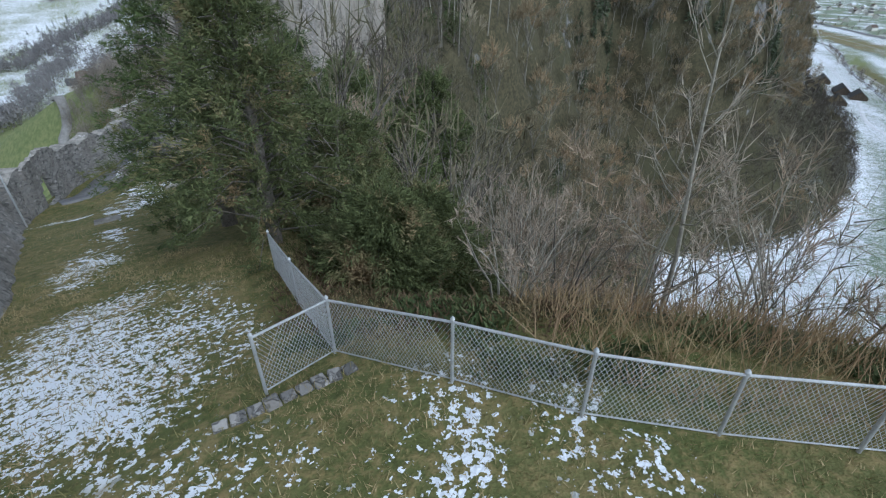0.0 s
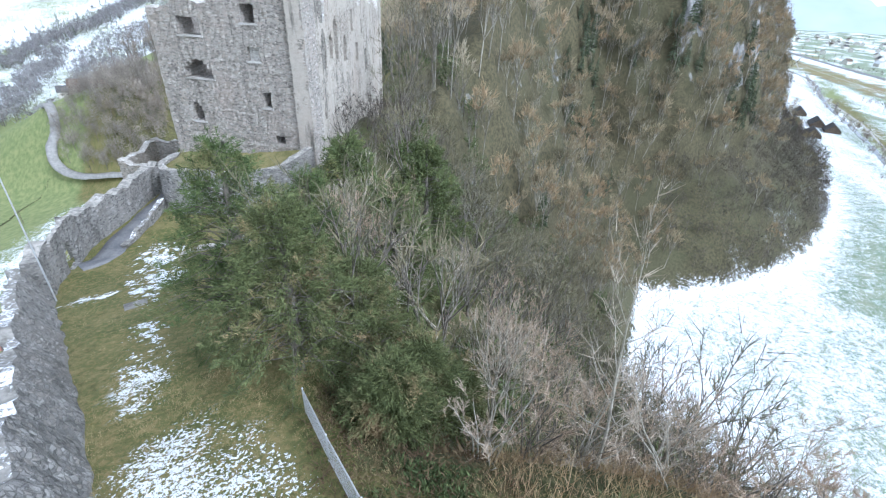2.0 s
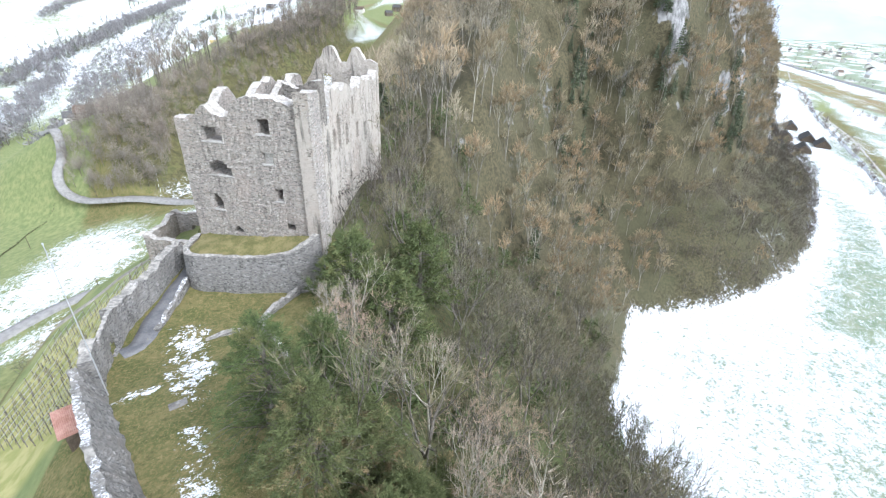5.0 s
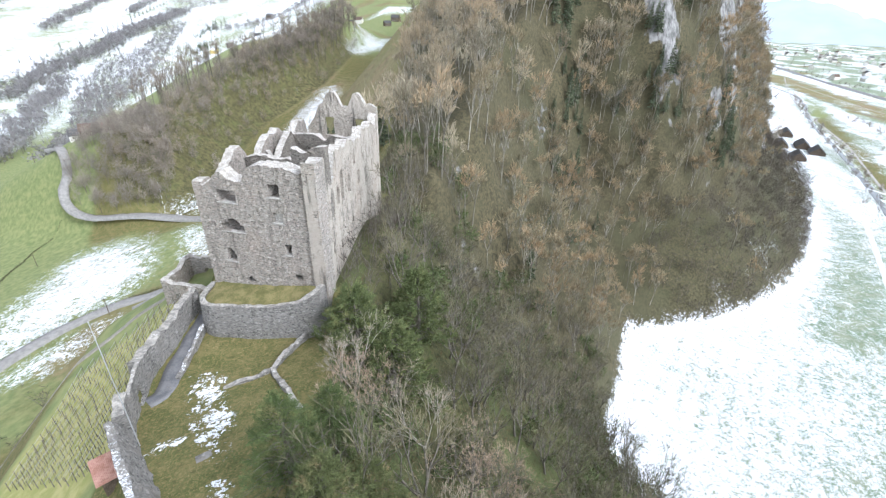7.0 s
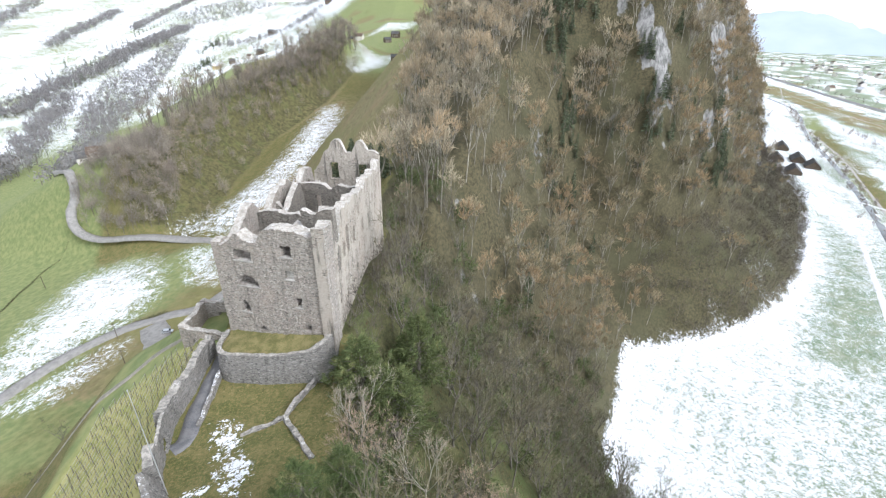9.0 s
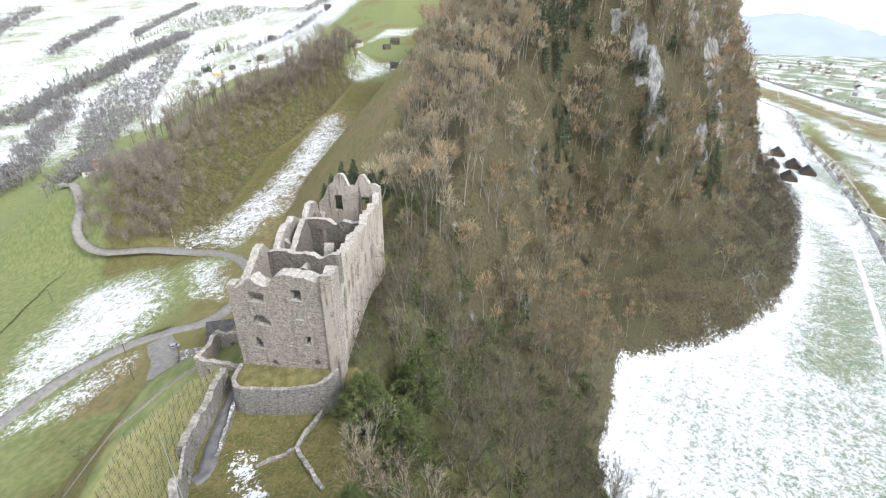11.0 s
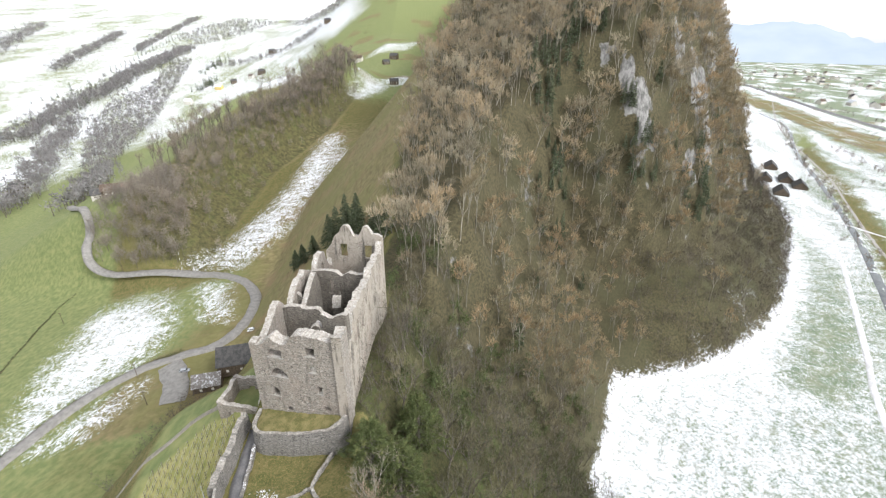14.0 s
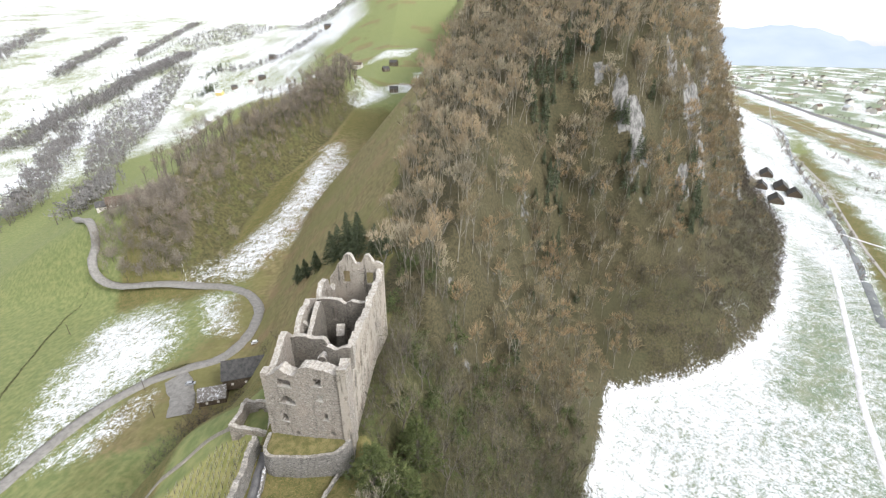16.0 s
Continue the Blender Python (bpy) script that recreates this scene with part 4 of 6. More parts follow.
M_TRACK = plain("gravel_track", (0.30, 0.28, 0.25), (0.46, 0.44, 0.41), 0.6, 0.95, 0.3)
M_PATH = plain("trodden_earth", (0.20, 0.185, 0.15), (0.33, 0.30, 0.25), 0.8, 0.95, 0.3)
M_LANE = plain("old_lane_surface", (0.13, 0.13, 0.135), (0.22, 0.215, 0.21), 0.9, 0.9, 0.2)
M_SNOWROAD = plain("snowy_track", (0.55, 0.55, 0.54), (0.85, 0.86, 0.88), 0.15, 0.9, 0.2)
M_WATER = plain("dark_canal_water", (0.10, 0.11, 0.11), (0.17, 0.18, 0.18), 0.1, 0.25)
ribbon("road", [(-162, 92), (-158, 106), (-155, 117), (-150, 131), (-141, 144), (-128, 154), (-113, 157.5), (-100, 164), (-94, 177), (-93, 195), (-99, 213), (-115, 232), (-135, 245),
                (-161, 252.5), (-190, 256.5), (-214, 262), (-229, 268), (-236, 277), (-236, 286), (-243, 296), (-260, 312), (-285, 336)], 5.6, M_ROAD, "narrow grey asphalt road winding below the castle", "road", 0.45, level=True, skirt=2.0)
ribbon("road", [(-116, 153), (-109.5, 144.5), (-104.5, 136), (-102, 127.5)], 11.0, M_ROAD, "grey gravel yard beside the narrow road", "road", 0.4, skirt=1.5)
ribbon("lane", [(-27.5, 29.6), (-26.8, 30.6), (-26.9, 32.2), (-27.5, 34.8), (-27.8, 38.7), (-28.2, 43.0), (-28.4, 46.5)], 2.3, M_LANE, "dark paved lane climbing to the castle gate", "lane", 0.06, 1.0)
ribbon("footpath", [(-37.6, 54.4), (-41.5, 56.0), (-46.0, 55.6), (-50.5, 53.4), (-57.3, 51.2), (-66, 48), (-76, 42)], 1.3, M_PATH, "worn pale footpath down the castle slope", "path", 0.12, 1.2)
ribbon("farm_track", [(152, 66), (176, 104), (200, 141), (214, 159), (251, 210), (292, 268), (319, 316), (334, 356), (378, 420), (413, 473), (474, 576), (583, 777), (760, 1100)], 3.0, M_SNOWROAD, "snowy farm track along the green field", "track", 0.06, 6, skirt=0.1)
ribbon("farm_track", [(300, 216), (326, 266), (352, 312), (389, 372), (451, 471), (491, 548), (540, 643), (646, 830), (860, 1150)], 2.6, M_TRACK, "muddy track across the valley plain", "track", 0.06, 6, skirt=0.1)
ribbon("canal", [(262, 196), (289, 234), (344, 316), (413, 431), (513, 607), (640, 800), (700, 960)], 5.5, M_WATER, "dark narrow canal through the valley plain", "canal", 0.05, 6, skirt=0.08)
ribbon("farm_track", [(334, 356), (352, 337), (365, 304), (400, 262), (450, 220)], 2.6, M_SNOWROAD, "snowy field track crossing the canal", "track", 0.10, 6, skirt=0.1)
ribbon("valley_road", [(640, 330), (702, 540), (757, 719), (802, 874), (872, 1091), (1011, 1482), (1200, 2050)], 12.0, M_SNOWROAD, "pale straight road along the valley plain", "road", 0.15, 20, skirt=0.2)
ribbon("valley_road", [(662, 330), (724, 540), (779, 719), (826, 874), (898, 1091), (1040, 1482), (1230, 2050)], 16.0, M_LANE, "dark railway embankment along the valley plain", "road", 0.4, 20, skirt=0.5)
for off in (0, 34, 62):
    ribbon("field_track", [(525 + off, 300), (572 + off, 450), (611 + off, 565), (634 + off, 640), (660 + off, 748), (760 + off, 1048)], 2.4, M_TRACK if off else M_LANE, "narrow track between the valley fields", "track", 0.07, 12, skirt=0.1)


# ---- trees ----
def tube(a, b, ra, rb, sides):
    """Verts and faces of a tapered stick."""
    a, b = np.asarray(a, float), np.asarray(b, float)
    d = b - a
    d = d / (np.linalg.norm(d) + 1e-9)
    u = np.cross(d, (0, 0, 1) if abs(d[2]) < 0.9 else (1, 0, 0))
    u = u / np.linalg.norm(u)
    v = np.cross(d, u)
    ang = np.arange(sides) * 2 * np.pi / sides
    ring = np.cos(ang)[:, None] * u + np.sin(ang)[:, None] * v
    verts = np.vstack([a + ring * ra, b + ring * rb])
    f = []
    for i in range(sides):
        j = (i + 1) % sides
        f += [(i, j, sides + j), (i, sides + j, sides + i)]
    return verts, np.array(f)


class Heap:
    """Collects triangles with a material number."""
    def __init__(self):
        self.v, self.f, self.m, self.n = [], [], [], 0

    def add(self, verts, faces, mat=0):
        self.v.append(np.asarray(verts, float))
        self.f.append(np.asarray(faces, int) + self.n)
        self.m.append(np.full(len(faces), mat))
        self.n += len(verts)

    def arrays(self):
        return np.vstack(self.v), np.vstack(self.f), np.concatenate(self.m)


def slivers(heap, rng, base, way, length, width, mat):
    """Thin triangles from points base along way."""
    n = len(base)
    side = np.cross(way, rng.standard_normal((n, 3)))
    side = side / (np.linalg.norm(side, axis=1)[:, None] + 1e-9) * (width if np.ndim(width) == 0 else np.asarray(width)[:, None])
    tip = base + way * (np.asarray(length)[:, None] if np.ndim(length) else length)
    v = np.stack([base - side, base + side, tip], 1).reshape(-1, 3)
    heap.add(v, np.arange(3 * n).reshape(n, 3), mat)


def bare_tree(seed, tall, spread, limbs=9, twigs=170, thick=0.16, twig=0.05, trunk_sides=5, low=0.35, sub=3, stems=1):
    """A leafless tree: trunk, limbs, branches and a haze of twigs, at the origin."""
    rng = np.random.default_rng(seed)
    h = Heap()
    bases, ways, lens = [], [], []
    for s in range(stems):
        foot = np.array([rng.normal(0, 0.25), rng.normal(0, 0.25), -0.6]) * (stems > 1) + np.array([0, 0, -0.6]) * (stems == 1)
        lean = rng.normal(0, 0.05 if stems == 1 else 0.28, 2)
        pts = [foot]
        for k in range(1, 5):
            pts.append(np.array([foot[0] + lean[0] * tall * k / 4 + rng.normal(0, 0.012) * tall, foot[1] + lean[1] * tall * k / 4 + rng.normal(0, 0.012) * tall, tall * 0.93 * k / 4]))
        rad = [thick * (1 - 0.23 * k) for k in range(5)]
        for k in range(4):
            h.add(*tube(pts[k], pts[k + 1], rad[k], rad[k + 1], trunk_sides), 0)
        for i in range(max(3, limbs // stems)):
            f = low + (0.97 - low) * (i + rng.random()) / max(3, limbs // stems)
            k = min(3, int(f * 4))
            a = pts[k] + (pts[k + 1] - pts[k]) * (f * 4 - k)
            az = rng.random() * 6.283
            out = spread * (1.08 - 0.55 * f) * rng.uniform(0.7, 1.15)
            rise = spread * rng.uniform(0.45, 1.0)
            b = a + np.array([math.cos(az) * out, math.sin(az) * out, rise])
            m = (a + b) / 2 + np.array([0, 0, -0.1 * out])
            r = thick * 0.42 * (1.2 - f)
            h.add(*tube(a, m, r, r * 0.7, 3), 0)
            h.add(*tube(m, b, r * 0.7, r * 0.25, 3), 0)
            for q in range(sub):
                s0 = rng.uniform(0.3, 1.0)
                c = a + (b - a) * s0
                w = (b - a) / np.linalg.norm(b - a) + rng.normal(0, 0.55, 3) + np.array([0, 0, 0.25])
                e = c + w / np.linalg.norm(w) * spread * rng.uniform(0.3, 0.6)
                h.add(*tube(c, e, r * 0.42, r * 0.14, 3), 0)
                bases.append((c, e))
            bases.append((m, b))
    per = max(2, twigs // len(bases))
    B, W = [], []
    for a, b in bases:
        s = rng.uniform(0.15, 1.0, per)[:, None]
        B.append(a + (b - a) * s)
        w = (b - a) / np.linalg.norm(b - a) + rng.normal(0, 0.6, (per, 3)) + np.array([0, 0, 0.3])
        W.append(w / np.linalg.norm(w, axis=1)[:, None])
    B, W = np.vstack(B), np.vstack(W)
    slivers(h, rng, B, W, spread * rng.uniform(0.18, 0.45, len(B)), twig, 1)
    return h.arrays()


def puff_tree(seed, tall, spread, twigs=300, twig=0.05, limbs=5, thick=0.22, sides=4, mid_at=0.6, deep=0.36, up=0.5):
    """A leafless woodland tree seen from afar: trunk, a few limbs and a tall uneven haze of twigs."""
    rng = np.random.default_rng(seed)
    h = Heap()
    lean = rng.normal(0, 0.04, 2) * tall
    tip = np.array([lean[0], lean[1], tall * 0.94])
    mid = tip * np.array([0.4, 0.4, 0.5])
    h.add(*tube((0, 0, -0.8), mid, thick, thick * 0.7, sides), 0)
    h.add(*tube(mid, tip, thick * 0.7, thick * 0.1, sides), 0)
    ends = []
    for i in range(limbs):
        f = rng.uniform(0.25, 0.8)
        a = tip * np.array([f * 0.9, f * 0.9, f])
        az = i * 2.4 + rng.normal(0, 0.4)
        out = spread * rng.uniform(0.5, 0.95)
        b = a + np.array([math.cos(az) * out, math.sin(az) * out, out * rng.uniform(0.7, 1.5)])
        h.add(*tube(a, b, thick * 0.3, thick * 0.08, 3), 0)
        ends.append((a + b * 2) / 3)
    d = rng.standard_normal((twigs, 3))
    d = d / np.linalg.norm(d, axis=1)[:, None]
    r = rng.uniform(0.1, 1.0, twigs)[:, None] ** 0.45
    lumps = rng.standard_normal((7, 3))
    lumps = lumps / np.linalg.norm(lumps, axis=1)[:, None]
    bulge = 0.52 + 0.62 * np.max(d @ lumps.T, axis=1)[:, None] ** 3
    base = d * r * bulge * np.array([spread, spread, tall * deep]) + np.array([lean[0] * 0.7, lean[1] * 0.7, tall * mid_at])
    if ends:       # half of the twigs gather round the limbs
        k = twigs // 2
        pick = np.array(ends)[rng.integers(len(ends), size=k)]
        base[:k] = pick + rng.normal(0, spread * 0.28, (k, 3)) + (0, 0, 0.2 * spread)
    way = d * (0.55, 0.55, 0.3) + rng.normal(0, 0.42, (twigs, 3)) + np.array([0, 0, up])
    way = way / np.linalg.norm(way, axis=1)[:, None]
    slivers(h, rng, base, way, rng.uniform(0.6, 1.7, twigs) * spread / 2.6, twig, 1)
    return h.arrays()


def fork_tree(seed, tall, trunk=0.4, levels=3, splits=4, wide=0.62, twigs=8, twig=0.05, thick=0.2, sides=4, reach=0.9, rise=0.22):
    """A leafless tree that forks again and again into a rounded crown, at the origin."""
    rng = np.random.default_rng(seed)
    h = Heap()
    lean = rng.normal(0, 0.035, 2) * tall
    mid = np.array([lean[0] * 0.6, lean[1] * 0.6, tall * trunk * 0.55])
    top = np.array([*lean, tall * trunk])
    h.add(*tube((0, 0, -0.8), mid, thick, thick * 0.85, sides), 0)
    h.add(*tube(mid, top, thick * 0.85, thick * 0.7, sides), 0)
    shrink = 0.74
    first = tall * (1 - trunk) / (sum(shrink ** k for k in range(levels)) + 0.45 * shrink ** levels) * 1.12
    ends = []
    buds = [(top, np.array([lean[0] / tall, lean[1] / tall, 1.0]), first, thick * 0.62, 0)]
    while buds:
        at, way, length, r, level = buds.pop()
        turn = rng.random() * 6.283
        for k in range(splits if level else splits + 1):
            az = turn + 6.283 * k / (splits if level else splits + 1) + rng.normal(0, 0.35)
            side = np.cross(way, (math.cos(az), math.sin(az), 0.3))
            side = side / (np.linalg.norm(side) + 1e-9)
            d = way + side * wide * rng.uniform(0.35, 1.25) + np.array([0, 0, rise])
            d = d / np.linalg.norm(d)
            long = length * rng.uniform(0.7, 1.15)
            start = at - way * length * (0.45 * rng.random() if level else 0.25 * rng.random())
            bend = start + d * long * 0.55 + rng.normal(0, 0.04, 3) * long
            end = bend + (d + np.array([0, 0, 0.18])) * long * 0.45
            if level == levels - 1 and levels < 5:
                slivers(h, rng, start[None], d[None], long * 1.1, r * 0.8, 0)
            elif level < levels - 2:
                h.add(*tube(start, bend, r, r * 0.8, 3), 0)
                h.add(*tube(bend, end, r * 0.8, r * 0.6, 3), 0)
            else:
                h.add(*tube(start, end, r, r * 0.5, 3), 0)
            if level + 1 < levels:
                buds.append((end, d, long * shrink, r * 0.55, level + 1))
            else:
                ends.append((start, end, d, long))
    S, E, D, N = (np.array([e[i] for e in ends]) for i in range(4))
    S, E, D, N = (np.repeat(v, twigs, 0) for v in (S, E, D, N))
    n = len(S)
    base = S + (E - S) * rng.uniform(0.15, 1.0, n)[:, None]
    way = D + rng.normal(0, 0.5, (n, 3)) + (0, 0, 0.25)
    way = way / np.linalg.norm(way, axis=1)[:, None]
    slivers(h, rng, base, way, N * reach * rng.uniform(0.5, 1.2, n), twig, 1)
    return h.arrays()


def spruce(seed, tall, spread, whorls=16, per=9, width=0.28):
    rng = np.random.default_rng(seed)
    h = Heap()
    h.add(*tube((0, 0, -0.6), (0, 0, tall), tall * 0.014, 0.02, 5), 0)
    B, W, L = [], [], []
    for i in range(whorls):
        f = 0.12 + 0.86 * i / whorls
        for k in range(per):
            az = rng.random() * 6.283
            out = spread * (1.02 - f) * rng.uniform(0.75, 1.15) + 0.15
            d = np.array([math.cos(az), math.sin(az), rng.uniform(-0.45, -0.1)])
            a = np.array([0, 0, tall * f + rng.normal(0, 0.15)])
            for s in (0.1, 0.38, 0.62, 0.82):
                B.append(a + d * out * s)
                w = d + rng.normal(0, 0.35, 3)
                W.append(w / np.linalg.norm(w))
                L.append(out * rng.uniform(0.35, 0.6))
    slivers(h, rng, np.array(B), np.array(W), np.array(L), width, 1)
    return h.arrays()


def evergreen(seed, tall, spread, limbs=110, sprays=80, leaf=0.30, droop=0.2, plume=0.9):
    """A broad dark evergreen of feathery plumes, at the origin: trunk arrays and crown arrays."""
    rng = np.random.default_rng(seed)
    trunk, crown = Heap(), Heap()
    trunk.add(*tube((0, 0, -0.8), (0.1, 0.05, tall * 0.5), tall * 0.035, tall * 0.02, 8), 0)
    trunk.add(*tube((0.1, 0.05, tall * 0.5), (0.05, 0.1, tall * 0.93), tall * 0.02, 0.03, 7), 0)
    for i in range(limbs):
        f = 0.06 + 0.92 * ((i + rng.random()) / limbs)
        az = i * 2.39996 + rng.normal(0, 0.3)
        prof = (1 - f) ** 0.85 * (0.80 + 0.28 * min(1, f * 5))
        out = spread * prof * rng.uniform(0.62, 1.12) + 0.2
        a = np.array([0.05, 0.05, tall * f * 0.93])
        d = np.array([math.cos(az), math.sin(az), 0.0])
        rise = out * rng.uniform(0.12, 0.5) + 0.25 * (f > 0.8)
        mid = a + d * out * 0.55 + np.array([0, 0, rise * 0.75])
        end = a + d * out + np.array([0, 0, rise - droop * out * rng.random()])
        trunk.add(*tube(a, mid, tall * 0.006 * (1.2 - f), tall * 0.003, 3), 0)
        trunk.add(*tube(mid, end, tall * 0.003, 0.008, 3), 0)
        n = int(sprays * (0.45 + 0.55 * out / spread))
        k = max(3, n // 40)                       # plumes on this limb
        s = rng.random(k) ** 0.6
        root = np.where(s[:, None] < 0.5, a + (mid - a) * (s[:, None] * 2), mid + (end - mid) * (s[:, None] * 2 - 1)) + rng.normal(0, 0.1, (k, 3))
        aim = d * 0.8 + rng.normal(0, 0.5, (k, 3)) + np.array([0, 0, 0.42])
        aim = aim / np.linalg.norm(aim, axis=1)[:, None]
        size = plume * rng.uniform(0.6, 1.3, k)
        pick = rng.integers(k, size=n)
        q = rng.random(n)[:, None]
        p = root[pick] + aim[pick] * size[pick][:, None] * q + rng.normal(0, 1, (n, 3)) * (size[pick][:, None] * (0.05 + 0.16 * (1 - q)))
        w = aim[pick] * 1.1 + rng.normal(0, 0.45, (n, 3)) + np.array([0, 0, -droop * 0.6])
        w = w / np.linalg.norm(w, axis=1)[:, None]
        slivers(crown, rng, p, w, leaf * rng.uniform(1.0, 2.1, n), leaf * 0.2, 0)
    return trunk.arrays(), crown.arrays()


def tri_mesh(name, arrays, materials, tone=None):
    v, f, m = arrays
    me = bpy.data.meshes.new(name)
    me.vertices.add(len(v))
    me.vertices.foreach_set("co", v.astype(np.float32).ravel())
    me.loops.add(f.size)
    me.loops.foreach_set("vertex_index", f.astype(np.int32).ravel())
    me.polygons.add(len(f))
    me.polygons.foreach_set("loop_start", np.arange(0, f.size, 3, dtype=np.int32))
    for mat in materials:
        me.materials.append(mat)
    me.polygons.foreach_set("material_index", m.astype(np.int32))
    me.update(calc_edges=True)
    if tone is not None:
        me.attributes.new("tone", "FLOAT", "POINT").data.foreach_set("value", tone.astype(np.float32))
    return me


def twig_material(name, dark, light, warm, per_tree=True):
    m = Mat(name, 0.9)
    r = m.rand(island=True)
    c = m.mix(r, dark, light)
    if per_tree:
        tone = m.attr("tone")
        c = m.mix(tone, c, warm)
        shade = m.math("FRACT", m.math("MULTIPLY", tone, 17.3))
        c = m.mix(m.math("MULTIPLY", m.ramp(shade, 0.55, 1.0), 0.45), c, [min(0.7, 1.35 * k) for k in light])
        c = m.mix(m.math("MULTIPLY", m.ramp(shade, 0.45, 0.0), 0.5), c, [0.75 * k for k in dark])
    else:
        c = m.mix(m.math("MULTIPLY", m.rand(), 0.7), c, warm)
    m.colour(c)
    return m.m


def leaf_material(name, dark, light, tip):
    m = Mat(name, 0.75)
    c = m.mix(m.rand(island=True), dark, light)
    c = m.mix(m.ramp(m.noise(0.75, 3), 0.50, 0.72), c, tip)
    m.colour(c)
    return m.m


M_BARK = plain("grey_bark", (0.10, 0.088, 0.07), (0.22, 0.195, 0.16), 2.0, 0.95, 0.4)
M_BARK_HILL = plain("woodland_bark", (0.13, 0.115, 0.09), (0.36, 0.33, 0.27), 0.3, 0.95)
M_BARK_PALE = plain("pale_bark", (0.24, 0.22, 0.17), (0.42, 0.39, 0.32), 3.0, 0.95)
M_TWIG = twig_material("bare_twigs", (0.165, 0.15, 0.105), (0.37, 0.33, 0.24), (0.43, 0.325, 0.20))
M_TWIG_DARK = twig_material("slope_twigs", (0.05, 0.053, 0.027), (0.13, 0.124, 0.07), (0.26, 0.222, 0.14))
M_TWIG_SCRUB = twig_material("scrub_twigs", (0.045, 0.04, 0.032), (0.10, 0.086, 0.068), (0.135, 0.105, 0.08))
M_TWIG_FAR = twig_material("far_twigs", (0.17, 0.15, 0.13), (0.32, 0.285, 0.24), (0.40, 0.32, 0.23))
# paled and greyed: aerial haze over the valley is painted into these twigs
M_TWIG_VALLEY = twig_material("hazed_valley_twigs", (0.20, 0.195, 0.195), (0.26, 0.25, 0.245), (0.30, 0.275, 0.245))
M_TWIG_LOW = twig_material("lower_wood_twigs", (0.08, 0.077, 0.045), (0.25, 0.225, 0.147), (0.42, 0.305, 0.18))
M_TWIG_PALE = twig_material("pale_twigs", (0.24, 0.205, 0.15), (0.45, 0.395, 0.31), (0.42, 0.33, 0.24), False)
M_TWIG_RED = twig_material("reddish_shrub_twigs", (0.28, 0.205, 0.135), (0.50, 0.39, 0.275), (0.42, 0.31, 0.22), False)
M_NEEDLE = leaf_material("dark_needles", (0.05, 0.066, 0.038), (0.115, 0.138, 0.075), (0.15, 0.16, 0.09))
M_YEW = leaf_material("yew_plumes", (0.045, 0.07, 0.022), (0.12, 0.155, 0.052), (0.19, 0.18, 0.075))
M_YEW_BROWN = leaf_material("browning_yew_plumes", (0.055, 0.071, 0.025), (0.14, 0.155, 0.058), (0.29, 0.21, 0.11))
M_BROAD = leaf_material("broad_evergreen_leaves", (0.055, 0.075, 0.026), (0.135, 0.16, 0.058), (0.20, 0.205, 0.08))
M_IVY = leaf_material("ivy_green", (0.045, 0.065, 0.022), (0.11, 0.14, 0.05), (0.16, 0.165, 0.075))


def forest(name, spots, kinds, materials, label, rng, tones=(0.0, 0.6), size=(0.75, 1.25)):
    """Many trees joined into one mesh; spots: x, y; kinds: arrays of model trees."""
    spots = np.asarray(spots)
    z = height(spots[:, 0], spots[:, 1])
    V, F, M, T, n = [], [], [], [], 0
    for (x, y), zz in zip(spots, z):
        v, f, m = kinds[rng.integers(len(kinds))]
        a, s = rng.random() * 6.283, rng.uniform(*size)
        c, q = math.cos(a), math.sin(a)
        w = np.empty_like(v)
        w[:, 0] = (v[:, 0] * c - v[:, 1] * q) * s + x
        w[:, 1] = (v[:, 0] * q + v[:, 1] * c) * s + y
        w[:, 2] = v[:, 2] * s * rng.uniform(0.9, 1.15) + zz
        V.append(w)
        F.append(f + n)
        M.append(m)
        stand = 0.5 + 0.5 * float(wave(np.array([x]), np.array([y]), 26, 9.0)[0])
        T.append(np.full(len(v), min(1.0, (tones[0] + (tones[1] - tones[0]) * (0.75 * rng.random() + 0.5 * stand)) ** 1.7)))
        n += len(v)
    me = tri_mesh(name, (np.vstack(V), np.vstack(F), np.concatenate(M)), materials, np.concatenate(T))
    return tagged(new(name, me), label, "trees", kind="stuff")


def scatter(rng, test, x0, x1, y0, y1, gap):
    """Jittered points on a grid where test(x, y) holds with that chance."""
    gx, gy = np.meshgrid(np.arange(x0, x1, gap), np.arange(y0, y1, gap))
    x = gx.ravel() + rng.uniform(-0.5, 0.5, gx.size) * gap
    y = gy.ravel() + rng.uniform(-0.5, 0.5, gx.size) * gap
    keep = rng.random(x.size) < test(x, y)
    return np.stack([x[keep], y[keep]], 1)


def steepness(x, y):
    return np.hypot(height(x + 2, y) - height(x - 2, y), height(x, y + 2) - height(x, y - 2)) / 4


def at_foot(x, y):
    e = inside(x, y, FOOT)
    return smooth(1, 4, e) * smooth(48, 38, e) * smooth(92, 108, x)


def on_hill(x, y):
    cx, cz = crest(y)
    return (smooth(2, 8, inside(x, y, FOOT)) * smooth(-5, 5, x - cx + 4 * wave(x, y, 12)) * (y < 640) * (inside(x, y, SPUR) < -2)
            * (y > 96 + 0.3 * x) * (1 - 0.93 * at_foot(x, y)) * (1 - 0.3 * smooth(2.3, 2.9, steepness(x, y))) * np.where(y > 420, x < 330, 1))


